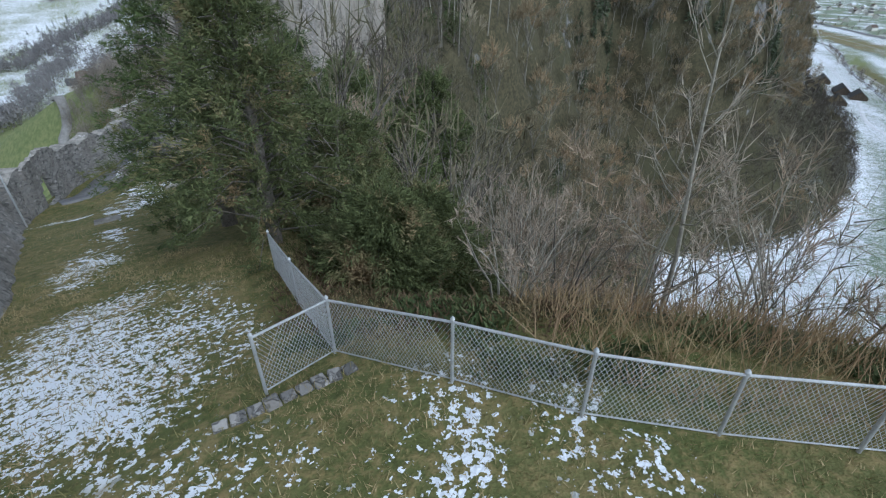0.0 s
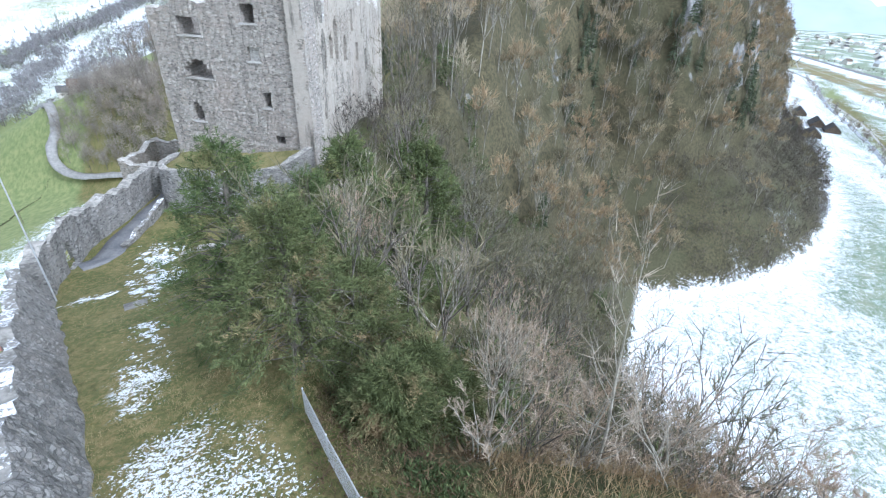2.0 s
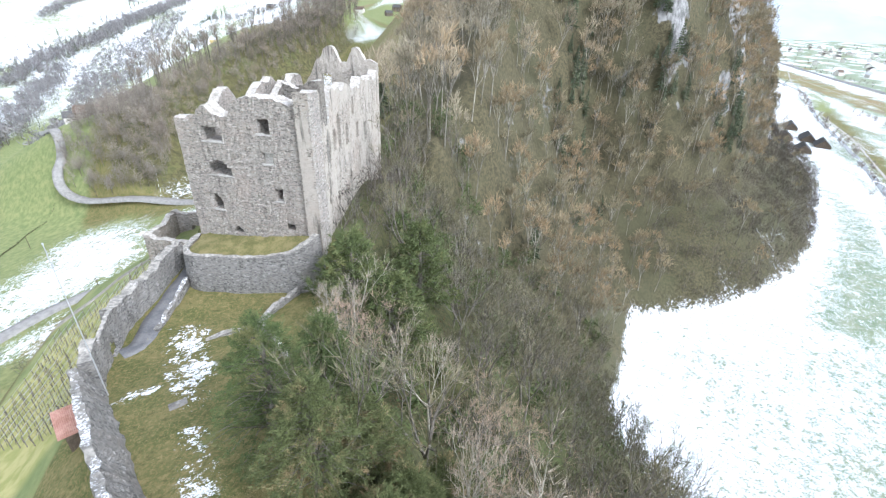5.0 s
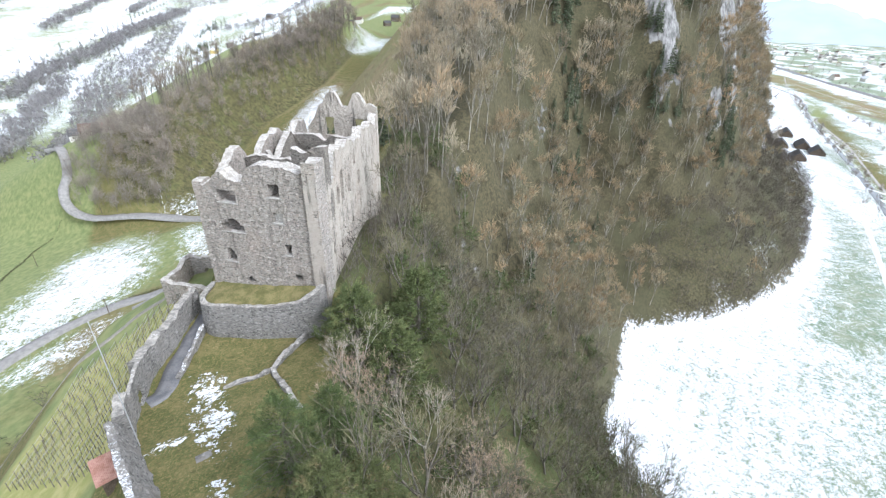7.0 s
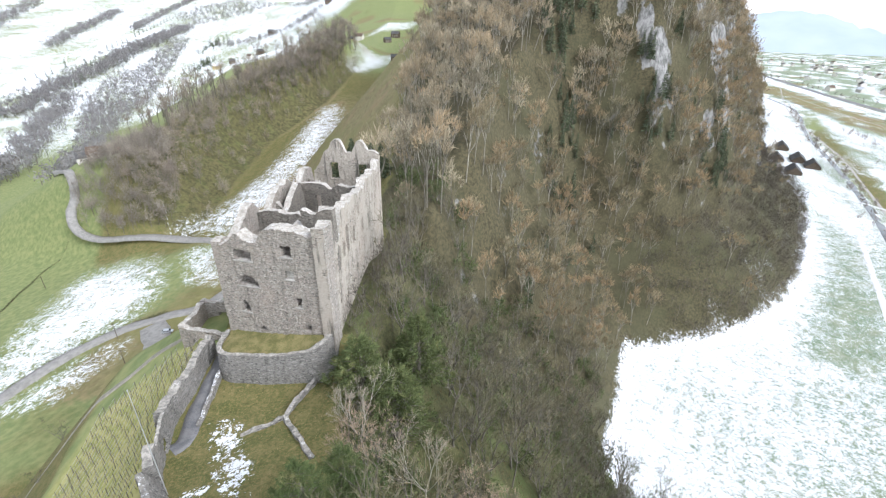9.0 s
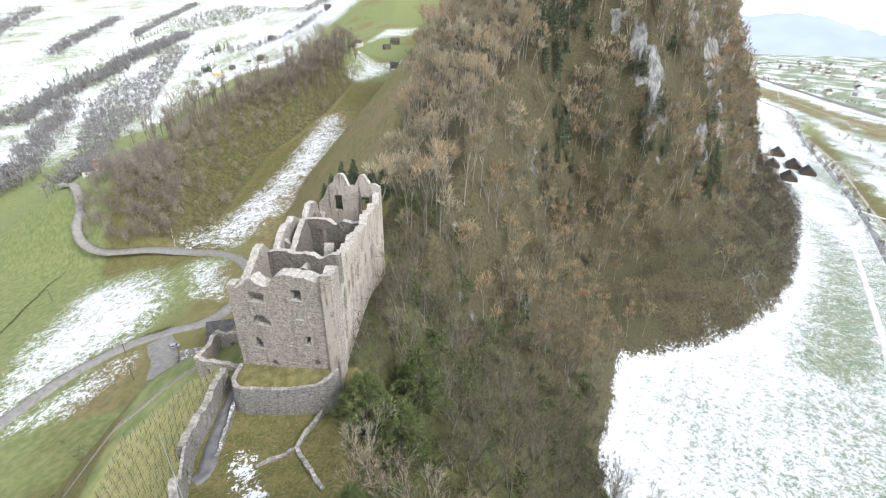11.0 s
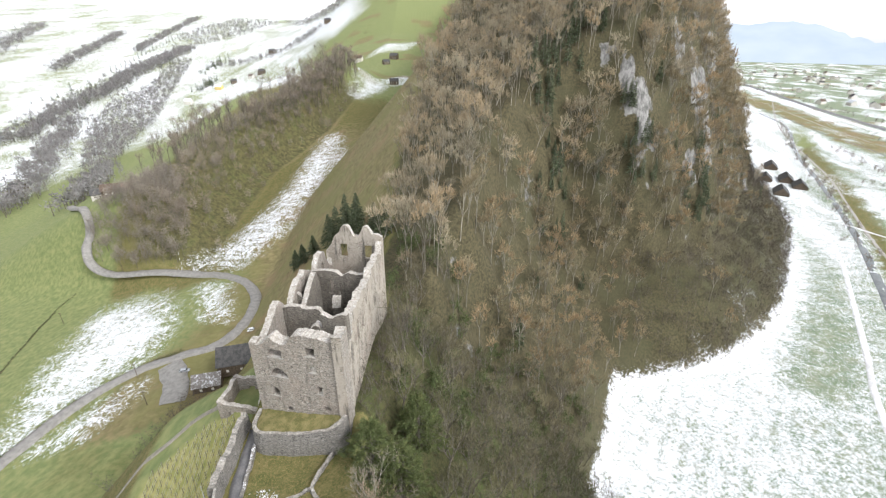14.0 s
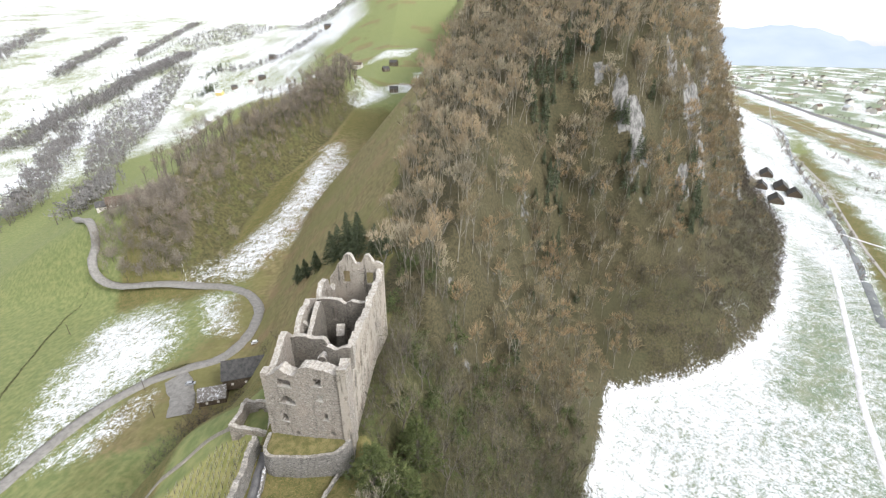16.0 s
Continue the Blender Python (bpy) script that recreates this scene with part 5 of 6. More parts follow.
GREENS = [(56, 216, 9), (58, 211, 9), (61, 206, 10), (66, 222, 8), (64, 202, 8), (99, 213, 6), (107, 209, 7), (146, 224, 9), (155, 232, 8), (57, 191, 8), (61, 184, 7), (88, 232, 6), (77, 243, 7), (17, 114, 5)]


def green_stand(x, y):
    g = 0 * x
    for cx, cy, r in GREENS:
        g = np.maximum(g, smooth(1.2, 0.7, np.hypot(x - cx, y - cy) / r))
    return g


BROAD = [(-7.9, 38.2, 13.0, 6.4, 5), (-3.8, 37.6, 14.0, 6.6, 8), (-1.0, 46.0, 13.0, 5.4, 9)]     # broad evergreens by the bastion


# bare trees below the lookout: x, y, height, spread of the forks, share of the trunk, seed, reddish
BARE = [(-6.7, 31.3, 11.6, 0.55, 0.3, 41, 0), (-4.8, 25.5, 11.4, 0.6, 0.35, 42, 1), (4.5, 22.2, 15.2, 0.72, 0.42, 43, 1), (-7.4, 27.0, 9.0, 0.55, 0.2, 45, 1), (7.6, 18.4, 12.5, 0.6, 0.3, 46, 1),
        (2.2, 13.6, 9.2, 0.5, 0.3, 44, 0), (0.6, 26.5, 13.5, 0.6, 0.4, 47, 0), (9.5, 25.0, 14.0, 0.6, 0.4, 48, 1)]


def build_forest():
    rng = np.random.default_rng(11)
    wide = [puff_tree(110 + i, h, s, 130, 0.13, 5, 0.24, 3) for i, (h, s) in enumerate(((15, 3.6), (17, 3.3), (13, 4.0), (18, 3.8)))]
    open_ = lambda x, y: (1 - 0.92 * crags(x, y)) * (1 - 0.7 * green_stand(x, y))
    near = scatter(rng, lambda x, y: on_hill(x, y) * open_(x, y) * (y < 330), -20, 330, 80, 330, 6.1)
    crag = scatter(rng, lambda x, y: on_hill(x, y) * open_(x, y) * smooth(1.2, 2.2, steepness(x, y)) * 0.9, 60, 330, 130, 420, 4.7)
    far = scatter(rng, lambda x, y: on_hill(x, y) * 0.95, -20, 420, 330, 640, 7.8)
    both = np.vstack([near, crag])
    lower = (height(both[:, 0], both[:, 1]) + 26 * wave(both[:, 0], both[:, 1], 30, 2.0) < 2 + 0.2 * (both[:, 0] - 60)) & (both[:, 0] > 8)
    tree = [fork_tree(120 + i, h, t, 3, 3, w, 11, 0.068, 0.17, 3) for i, (h, t, w) in enumerate(((16, 0.42, 0.6), (18, 0.5, 0.52), (13, 0.35, 0.7), (17, 0.45, 0.62), (19, 0.52, 0.55), (15, 0.4, 0.66), (12, 0.3, 0.75)))]
    forest("hill_woods", both[~lower], tree, [M_BARK_HILL, M_TWIG], "leafless grey-brown deciduous woods on the steep hill", rng, (0.0, 1.0), (0.65, 1.25))
    forest("hill_woods", both[lower], tree, [M_BARK_HILL, M_TWIG_LOW], "darker leafless woods low on the steep hill", rng, (0.0, 1.0), (0.6, 1.15))
    forest("hill_woods", far, wide, [M_BARK_HILL, M_TWIG], "leafless deciduous woods on the upper hill", rng, (0.0, 1.0), (0.9, 1.4))
    scrub = scatter(rng, lambda x, y: at_foot(x, y) * 0.95, 90, 420, 140, 600, 4.3)
    low = [puff_tree(130 + i, 9, 3.6, 80, 0.10, 3, 0.08, 3, 0.5, 0.45) for i in range(3)]
    forest("scree_scrub", scrub, low, [M_BARK, M_TWIG_SCRUB], "low leafless scrub on the scree at the hill's foot", rng, (0.0, 0.5), (0.5, 0.95))
    clear = lambda x, y: np.min([np.hypot(x - t[0], y - t[1]) - 0.75 * t[3] for t in BROAD], axis=0) > 0
    clear_of = lambda x, y: np.min([np.hypot(x - t[0], y - t[1]) for t in BARE], axis=0) > 4.2
    flank = scatter(rng, lambda x, y: ((inside(x, y, SPUR) < -0.8) & (x > -7.6 + 0.054 * np.maximum(0, y - 42) + 4.0 * smooth(40, 32, y)) & (y < 100 + 0.3 * x) & (height(x, y) > -87)) * clear(x, y) * clear_of(x, y), -12, 75, 16, 120, 4.6)
    small = [fork_tree(140 + i, h, t, 4, 3, w, 5, 0.027, 0.17, 4) for i, (h, t, w) in enumerate(((9, 0.2, 0.62), (11, 0.3, 0.6), (10, 0.25, 0.7), (13, 0.35, 0.6), (8, 0.15, 0.7)))]
    forest("slope_woods", flank, small, [M_BARK, M_TWIG_DARK], "leafless woods on the slope below the castle", rng, (0.1, 0.9))
    dark = [spruce(160 + i, h, s) for i, (h, s) in enumerate(((15, 2.4), (18, 2.8), (12, 2.2)))]
    spots = scatter(rng, lambda x, y: on_hill(x, y) * 0.16 * smooth(0.1, 0.5, wave(x, y, 30, 7.0)), 20, 330, 120, 600, 7.0)
    stand = scatter(rng, lambda x, y: green_stand(x, y) * 0.8 * (y > 130), 40, 170, 130, 260, 4.0)
    forest("hill_conifers", np.vstack([spots, stand]), dark, [M_BARK, M_NEEDLE], "dark conifers scattered through the hill woods", rng, (0.0, 0.2), (0.6, 1.0))
    # holly, ivy and box on the lower slope
    bush = [puff_tree(170 + i, h, s, 170, 0.11, 2, 0.06, 3, 0.5, 0.5, 0.3) for i, (h, s) in enumerate(((4.5, 2.0), (3.2, 1.7), (5.5, 2.2)))]
    spots = scatter(rng, lambda x, y: ((inside(x, y, SPUR) < -1.5) & (x > -10) & (height(x, y) > -86)) * (0.26 + 0.6 * smooth(0.05, 0.5, wave(x, y, 13, 3.0))) * clear(x, y), -10, 70, 20, 118, 3.2)
    forest("evergreen_bushes", spots, bush, [M_BARK, M_IVY], "green holly and ivy bushes under the bare trees", rng, (0, 0.3), (0.6, 1.2))


def fill(rng, poly, gap):
    """Jittered points inside a polygon."""
    p = np.array(poly, float)
    return scatter(rng, lambda x, y: (inside(x, y, poly) > 0) * 0.92, p[:, 0].min(), p[:, 0].max(), p[:, 1].min(), p[:, 1].max(), gap)


def build_far_woods():
    rng = np.random.default_rng(12)
    edge = lambda y: np.interp(y, [250, 400, 500, 650, 900], [-146, -144, -110, -97, -70])
    grove = [puff_tree(240 + i, h, s, 230, 0.085, 6, 0.16, 3) for i, (h, s) in enumerate(((12, 3.6), (14, 3.2), (10, 3.8)))]
    spots = fill(rng, [(-234, 282), (-225, 300), (-205, 322), (-186, 322), (-163, 285), (-165, 260), (-200, 261), (-226, 270)], 4.2)
    forest("bank_woods", spots, grove, [M_BARK, M_TWIG_FAR], "dense leafless grey-brown grove above the road bend", rng, (0.0, 0.5), (0.75, 1.1))
    tall = [fork_tree(250 + i, h, t, 3, 3, 0.5, 7, 0.07, 0.34, 4) for i, (h, t) in enumerate(((23, 0.5), (27, 0.55), (20, 0.45), (25, 0.5)))]
    line = spline([(-205, 335), (-203, 410), (-180, 433), (-161, 467), (-141, 531), (-130, 650), (-125, 766)], 5.0)
    row = np.vstack([line + rng.normal(0, 3, line.shape), line + (9, -2) + rng.normal(0, 4, line.shape), line[::2] + (-10, 4) + rng.normal(0, 4, line[::2].shape)])
    forest("bank_woods", row, tall, [M_BARK, M_TWIG_FAR], "row of tall leafless trees along the bank's crest", rng, (0.0, 0.8), (0.75, 1.15))
    bank = scatter(rng, lambda x, y: smooth(-2, 4, edge(y) - x) * smooth(66, 50, edge(y) - x + 8 * wave(x, y, 20)) * smooth(256, 264, y + 0.25 * (x + 150)) * smooth(760, 660, y) * (0.12 + 0.85 * smooth(14, 34, edge(y) - x)), -260, -80, 250, 760, 5.2)
    scrub = [puff_tree(245 + i, h, 2.9, 80, 0.12, 4, 0.1, 3, 0.5, 0.45) for i, h in enumerate((6, 8, 10))]
    forest("bank_scrub", bank, scrub + grove, [M_BARK, M_TWIG_FAR], "leafless scrub and young trees on the dark bank", rng, (0.0, 0.7), (0.7, 1.2))
    kinds = [puff_tree(200 + i, h, s, 30, 0.7, 1, 0.35, 3, 0.55, 0.42) for i, (h, s) in enumerate(((15, 5.0), (17, 4.6), (13, 5.4)))]
    belts = [([(-560, 560), (-640, 703), (-733, 849), (-870, 1082), (-967, 1289)], 26, 420), ([(-1010, 1000), (-994, 1141), (-1032, 1320), (-1043, 1492), (-1062, 1664), (-1090, 1826), (-1095, 2078), (-1107, 2291)], 36, 1500),
             ([(-1326, 1741), (-1402, 2021), (-1512, 2482)], 24, 420), ([(-1260, 2150), (-1330, 2550), (-1411, 3113)], 18, 420),
             ([(-420, 520), (-470, 600), (-556, 759)], 22, 160), ([(-860, 2000), (-620, 2080), (-480, 2200)], 25, 150), ([(-1500, 1500), (-1650, 1900), (-1900, 2500)], 40, 500)]
    spots = []
    for l, wide, n in belts:
        p = spline(l, 12)
        spots.append(p[rng.integers(len(p), size=n)] + rng.normal(0, wide * 0.55, (n, 2)))
    spots.append(fill(rng, [(-628, 805), (-911, 1257), (-964, 1456), (-945, 1618), (-1040, 2000), (-993, 2083), (-834, 1521), (-706, 1120), (-556, 759)], 13))
    spots.append(fill(rng, [(-1231, 2424), (-1280, 2838), (-1200, 3200), (-926, 3150), (-952, 2937), (-1065, 2346)], 22))
    spots.append(fill(rng, [(-1226, 3200), (-955, 3260), (-409, 2333), (-281, 2176), (-330, 2700), (-700, 3280)], 26))
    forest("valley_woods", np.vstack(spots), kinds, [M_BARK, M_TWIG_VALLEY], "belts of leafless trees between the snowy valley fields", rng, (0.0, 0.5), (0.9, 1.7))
    dark = [spruce(220 + i, h, s, 9, 6, 0.6) for i, (h, s) in enumerate(((17, 3.4), (20, 3.6)))]
    p = np.vstack([spline([(-1163, 1794), (-1277, 2652)], 40)[:, :2], rng.normal((-785, 1700), (12, 40), (30, 2)), rng.normal((-880, 2000), (14, 70), (34, 2)), rng.normal((-1080, 1600), (40, 200), (60, 2))])
    forest("valley_conifers", p, dark, [M_BARK, M_NEEDLE], "dark conifers between the valley fields", rng, (0, 0.2), (0.9, 1.5))
    bush = [puff_tree(260 + i, h, s, 60, 0.32, 2, 0.2, 3, 0.5, 0.45) for i, (h, s) in enumerate(((9, 3.2), (7, 3.0), (11, 3.4)))]
    right = [spline([(300, 250), (352, 335), (420, 450), (520, 625), (650, 830)], 7), spline([(569, 606), (553, 559), (539, 517), (526, 481)], 5), spline([(461, 440), (500, 432), (560, 420)], 6),
             spline([(820, 760), (880, 980), (1000, 1350), (1150, 1800)], 14), spline([(620, 420), (660, 560), (700, 700)], 16)]
    q = np.vstack(right)
    q = q[rng.random(len(q)) < 0.75]
    q = np.vstack([q, np.stack([rng.uniform(900, 2200, 320), rng.uniform(1100, 2600, 320)], 1)])
    forest("plain_trees", q + rng.normal(0, 3, q.shape), bush, [M_BARK, M_TWIG_FAR], "leafless trees and bushes along the valley canal", rng, (0, 0.4), (0.5, 1.1))


def place(name, arrays, materials, x, y, label, category, group="", turn=0.0, scale=1.0, names=("trunk", "crown")):
    """A single tree as a thing with its trunk and crown."""
    t = thing(name, (x, y, ground_z(x, y) - 0.05), label, category, group, turn=turn)
    t.scale = (scale,) * 3
    for n, a, m in zip(names, arrays, materials):
        part(n, tri_mesh(n, a, [m] if not isinstance(m, list) else m), t)
    return t


def split(arrays):
    """Divides a bare tree into wood and twigs."""
    v, f, m = arrays
    out = []
    for k in (0, 1):
        g = f[m == k]
        ids, inv = np.unique(g, return_inverse=True)
        out.append((v[ids], inv.reshape(g.shape), np.zeros(len(g), int)))
    return out


def build_near_trees():
    yews = [("yew_tree", -8.6, 16.2, 9.6, 4.0, 1), ("yew_tree", -5.3, 12.4, 7.4, 3.2, 2), ("yew_tree", -6.4, 19.5, 8.2, 3.4, 3), ("yew_tree", -3.4, 15.2, 6.2, 2.8, 4),
            ("yew_tree", -1.6, 9.8, 2.2, 1.5, 10), ("yew_tree", -0.6, 11.6, 3.6, 2.0, 11), *(("yew_tree", *t) for t in BROAD), ("yew_tree", 1.4, 16.0, 5.6, 2.6, 6)]
    for name, x, y, tall, wide, seed in yews:
        near = y < 30
        a, b = evergreen(seed, tall, wide, 130 if near else 150, 480 if near else 170, 0.09 if near else 0.26, 0.3 if near else 0.2, 0.62 if near else 1.2)
        place(name, (a, b), (M_BARK, M_BROAD if seed in (5, 8, 9) else M_YEW_BROWN if seed in (2, 4, 6, 10, 11) else M_YEW), x, y, "dense dark green evergreen with feathery drooping plumes" if seed not in (5, 8, 9) else "broad green evergreen beside the bastion", "tree", "evergreens on the castle hill")
    for x, y, tall, wide, low, seed, red in BARE:
        a = split(fork_tree(seed, tall, low, 5, 3, wide, 5, 0.011, 0.13, 7, 0.95, 0.2))
        place("bare_tree", a, (M_BARK if red else M_BARK_PALE, M_TWIG_RED if red else M_TWIG_PALE), x, y, "leafless tree with a rounded crown of fine pinkish twigs" if red else "leafless pale-barked tree with fine upright twigs", "tree", "bare trees below the lookout", names=("wood", "crown"))
    rng = np.random.default_rng(5)
    shrubs = [(2.8, 9.0, 4.4), (4.4, 8.2, 4.0), (5.6, 9.4, 4.8), (3.4, 11.6, 5.2), (6.9, 7.6, 4.2), (8.6, 8.6, 4.6), (7.6, 11.0, 5.6), (10.2, 7.0, 4.2), (10.8, 10.0, 5.4), (5.2, 12.8, 6.0), (12.6, 8.0, 5.0), (9.6, 13.2, 7.0), (13.6, 11.2, 6.2), (1.6, 8.2, 2.6), (7.8, 6.0, 2.6), (9.4, 5.2, 2.4)]
    for i, (x, y, tall) in enumerate(shrubs):
        a = split(bare_tree(60 + i, tall, tall * 0.26, limbs=20, twigs=900, thick=0.035, twig=0.009, trunk_sides=4, sub=4, low=0.08, stems=6))
        red = i % 3 != 1
        place("shrub", a, (M_BARK_PALE if not red else M_BARK, M_TWIG_RED if red else M_TWIG_PALE), x, y, "leafless shrub of thin reddish-brown stems" if red else "leafless shrub of pale grey stems", "shrub", "shrubs beyond the fence", names=("wood", "crown"))
    a = split(bare_tree(91, 8.6, 1.5, limbs=16, twigs=260, thick=0.06, twig=0.012, trunk_sides=6, sub=4, low=0.2))
    place("birch_sapling", a, (M_BARK_PALE, M_TWIG_PALE), 5.0, 8.2, "slender pale leafless young tree beyond the fence", "tree", names=("wood", "crown"))
    for i, (x, y, tall, wide) in enumerate(((-31, 152, 17, 4.2), (-37, 160, 18, 4.4), (-26.5, 147, 16, 4.0), (-42, 168, 16, 4.2), (-34, 166, 17, 4.0), (-28, 158, 15, 3.8), (-60, 185, 11, 3.4), (-66, 192, 10, 3.2), (-53, 180, 11, 3.2), (-18, 134, 13, 3.2), (-14, 128, 12, 2.8))):
        v, f, m = spruce(300 + i, tall, wide * 1.25, 22, 17, 0.17)
        place("spruce_tree", split((v, f, m)), (M_BARK, M_NEEDLE), x, y, "dark green spruce behind the castle", "tree", "spruces behind the castle")


build_forest()
build_far_woods()
build_near_trees()


# ---- undergrowth and grass near the lookout ----
def tufts(name, spots, rng, size, width, material, label, blades=7, spread=0.10, up=0.8):
    """Tufts of blades joined into one mesh."""
    spots = np.asarray(spots)
    z = height(spots[:, 0], spots[:, 1])
    n = len(spots) * blades
    base = np.repeat(np.column_stack([spots, z - 0.02]), blades, 0)
    base[:, :2] += rng.normal(0, spread, (n, 2))
    way = rng.normal(0, 0.5, (n, 3)) * (1, 1, 0.25) + (0, 0, up)
    way = way / np.linalg.norm(way, axis=1)[:, None]
    h = Heap()
    slivers(h, rng, base, way, np.repeat(rng.uniform(size[0], size[1], len(spots)), blades) * rng.uniform(0.6, 1.2, n), width, 0)
    return tagged(new(name, tri_mesh(name, h.arrays(), [material])), label, "grass", kind="stuff")


def blade_material(name, a, b, c):
    m = Mat(name, 0.85)
    m.colour(m.mix(m.ramp(m.noise(0.9, 4), 0.4, 0.62), m.mix(m.rand(island=True), a, b), c))
    return m.m


M_BLADE = blade_material("winter_grass_blades", (0.11, 0.12, 0.035), (0.29, 0.25, 0.105), (0.42, 0.33, 0.17))
M_REED = blade_material("dry_reddish_grass", (0.28, 0.18, 0.095), (0.46, 0.33, 0.20), (0.36, 0.27, 0.14))
M_LITTER = blade_material("dead_leaves", (0.09, 0.06, 0.035), (0.18, 0.12, 0.07), (0.13, 0.10, 0.048))


M_HEDGE = blade_material("dark_rough_growth", (0.06, 0.055, 0.035), (0.13, 0.115, 0.07), (0.09, 0.10, 0.045))


def build_brush():
    rng = np.random.default_rng(33)
    bush = [bare_tree(400 + i, h, 1.3, limbs=10, twigs=120, thick=0.05, twig=0.025, trunk_sides=3, sub=2, low=0.1, stems=3) for i, h in enumerate((2.4, 3.2, 4.0))]
    thick = fill(rng, [(-102, 98), (-92, 98), (-85, 112), (-84, 128), (-92, 132), (-99, 118)], 2.0)
    spots = scatter(rng, lambda x, y: (x < -54) * (x > -74) * (0.06 + 0.25 * wave(x, y, 7, 1.0)), -74, -50, 26, 66, 2.2)
    foot = scatter(rng, lambda x, y: (x > -10.6 + 0.054 * (y - 42)) * (x < -5.6 + 0.054 * (y - 42)) * 0.9, -11, 0, 45, 84, 1.7)
    spots = np.vstack([thick, spots, foot])
    barns = scatter(rng, lambda x, y: (np.hypot((x + 86) / 16, (y - 124) / 9) < 1) * 0.7, -104, -70, 112, 136, 2.4)
    bend = scatter(rng, lambda x, y: (np.hypot((x + 74) / 8, (y - 152) / 6) < 1) * 0.7, -84, -64, 144, 160, 2.4)
    forest("brush", np.vstack([spots, barns, bend]), bush, [M_BARK, M_TWIG_SCRUB], "grey-brown leafless brush on the slope below the castle", rng, (0.0, 0.8), (0.7, 1.3))


build_brush()


def build_undergrowth():
    rng = np.random.default_rng(31)
    near = scatter(rng, lambda x, y: (inside(x, y, SPUR) > -1.5) * 0.9, -13, 9.5, 0.5, 13, 0.17)
    tufts("grass", near, rng, (0.06, 0.22), 0.008, M_BLADE, "short winter grass on the lookout", 6, 0.07)
    court = scatter(rng, lambda x, y: (inside(x, y, SPUR) > 0) * 0.8, -29, -9, 13, 41, 0.5)
    tufts("grass", court, rng, (0.06, 0.2), 0.012, M_BLADE, "short winter grass in the courtyard", 6, 0.2)
    rim = scatter(rng, lambda x, y: (inside(x, y, SPUR) < 0.6) * (inside(x, y, SPUR) > -6) * (x > 1.5) * 0.9, 1.5, 17, 1, 14, 0.33)
    tufts("dry_grass", rim, rng, (0.4, 1.1), 0.009, M_REED, "tall dry reddish grass beyond the fence", 10, 0.14, 1.3)
    slope = scatter(rng, lambda x, y: (inside(x, y, SPUR) < -0.5) * (inside(x, y, SPUR) > -30) * (x > -9) * 0.8, -9, 34, 8, 60, 0.75)
    tufts("leaf_litter", slope, rng, (0.1, 0.4), 0.05, M_LITTER, "dead leaves and brambles under the trees", 7, 0.3, 0.4)
    ivy = scatter(rng, lambda x, y: (inside(x, y, SPUR) < 0.9) * (inside(x, y, SPUR) > -1.6) * smooth(-0.1, 0.5, wave(x, y, 1.5, 6.0)), -2.5, 9.5, 4.5, 8.5, 0.10)
    tufts("ivy", ivy, rng, (0.08, 0.26), 0.035, M_IVY, "green ivy and brambles along the fence", 7, 0.09, 0.5)
    bare = scatter(rng, lambda x, y: (inside(x, y, SPUR) < 0.4) * (inside(x, y, SPUR) > -5) * 0.9, -4, 2.5, 5.5, 13, 0.2)
    tufts("leaf_litter", bare, rng, (0.1, 0.35), 0.02, M_LITTER, "dead leaves and dry stalks under the evergreens", 7, 0.12, 0.5)
    brown = scatter(rng, lambda x, y: (inside(x, y, SPUR) > -1) * smooth(-0.1, 0.6, wave(x, y, 1.1, 8.0)) * 0.7, -11, 9, 0.5, 12, 0.17)
    tufts("dry_grass", brown, rng, (0.04, 0.12), 0.006, M_REED, "matted brown dead grass on the lookout", 7, 0.09, 0.5)
    # dark rough grass along the upper side of the road, the ditch across the meadow, brush above the footpath
    road = spline([(-166, 92), (-162, 106), (-159, 118), (-153.5, 133), (-143.5, 147), (-129, 157.5), (-114, 161)], 0.5)
    off = np.repeat(road, 5, 0) + rng.normal(0, 1.0, (len(road) * 5, 2))
    tufts("road_hedge", off, rng, (0.5, 1.5), 0.05, M_HEDGE, "dark rough grass and brambles along the road bank", 6, 0.4, 0.8)
    ditch = spline([(-207, 150), (-221, 174), (-235, 210), (-246, 248), (-240, 272)], 0.5)
    off = np.repeat(ditch, 3, 0) + rng.normal(0, 0.35, (len(ditch) * 3, 2))
    tufts("ditch_growth", off, rng, (0.4, 1.1), 0.06, M_HEDGE, "dark weeds along a ditch in the meadow", 6, 0.3, 0.8)
    low = scatter(rng, lambda x, y: (inside(x, y, SPUR) < -2) * (x > -11 + 0.02 * y) * smooth(0.1, 0.6, wave(x, y, 9, 3.0)), -12, 50, 18, 95, 1.1)
    tufts("evergreen_understorey", low, rng, (0.4, 1.3), 0.07, M_IVY, "dark green holly and ivy under the bare trees", 9, 0.45, 0.7)


build_undergrowth()


# ---- buildings, vehicles and small things ----
M_PLASTER = plain("pale_plaster", (0.55, 0.52, 0.46), (0.70, 0.68, 0.62), 0.4, 0.9)
M_YELLOW = plain("yellow_plaster", (0.55, 0.42, 0.15), (0.68, 0.55, 0.22), 0.4, 0.9)
M_TIMBER = plain("dark_timber", (0.07, 0.055, 0.04), (0.16, 0.125, 0.09), 1.2, 0.9, 0.3)
M_ROOF_DARK = plain("dark_roof_tiles", (0.06, 0.06, 0.06), (0.125, 0.12, 0.115), 0.7, 0.85, 0.3)
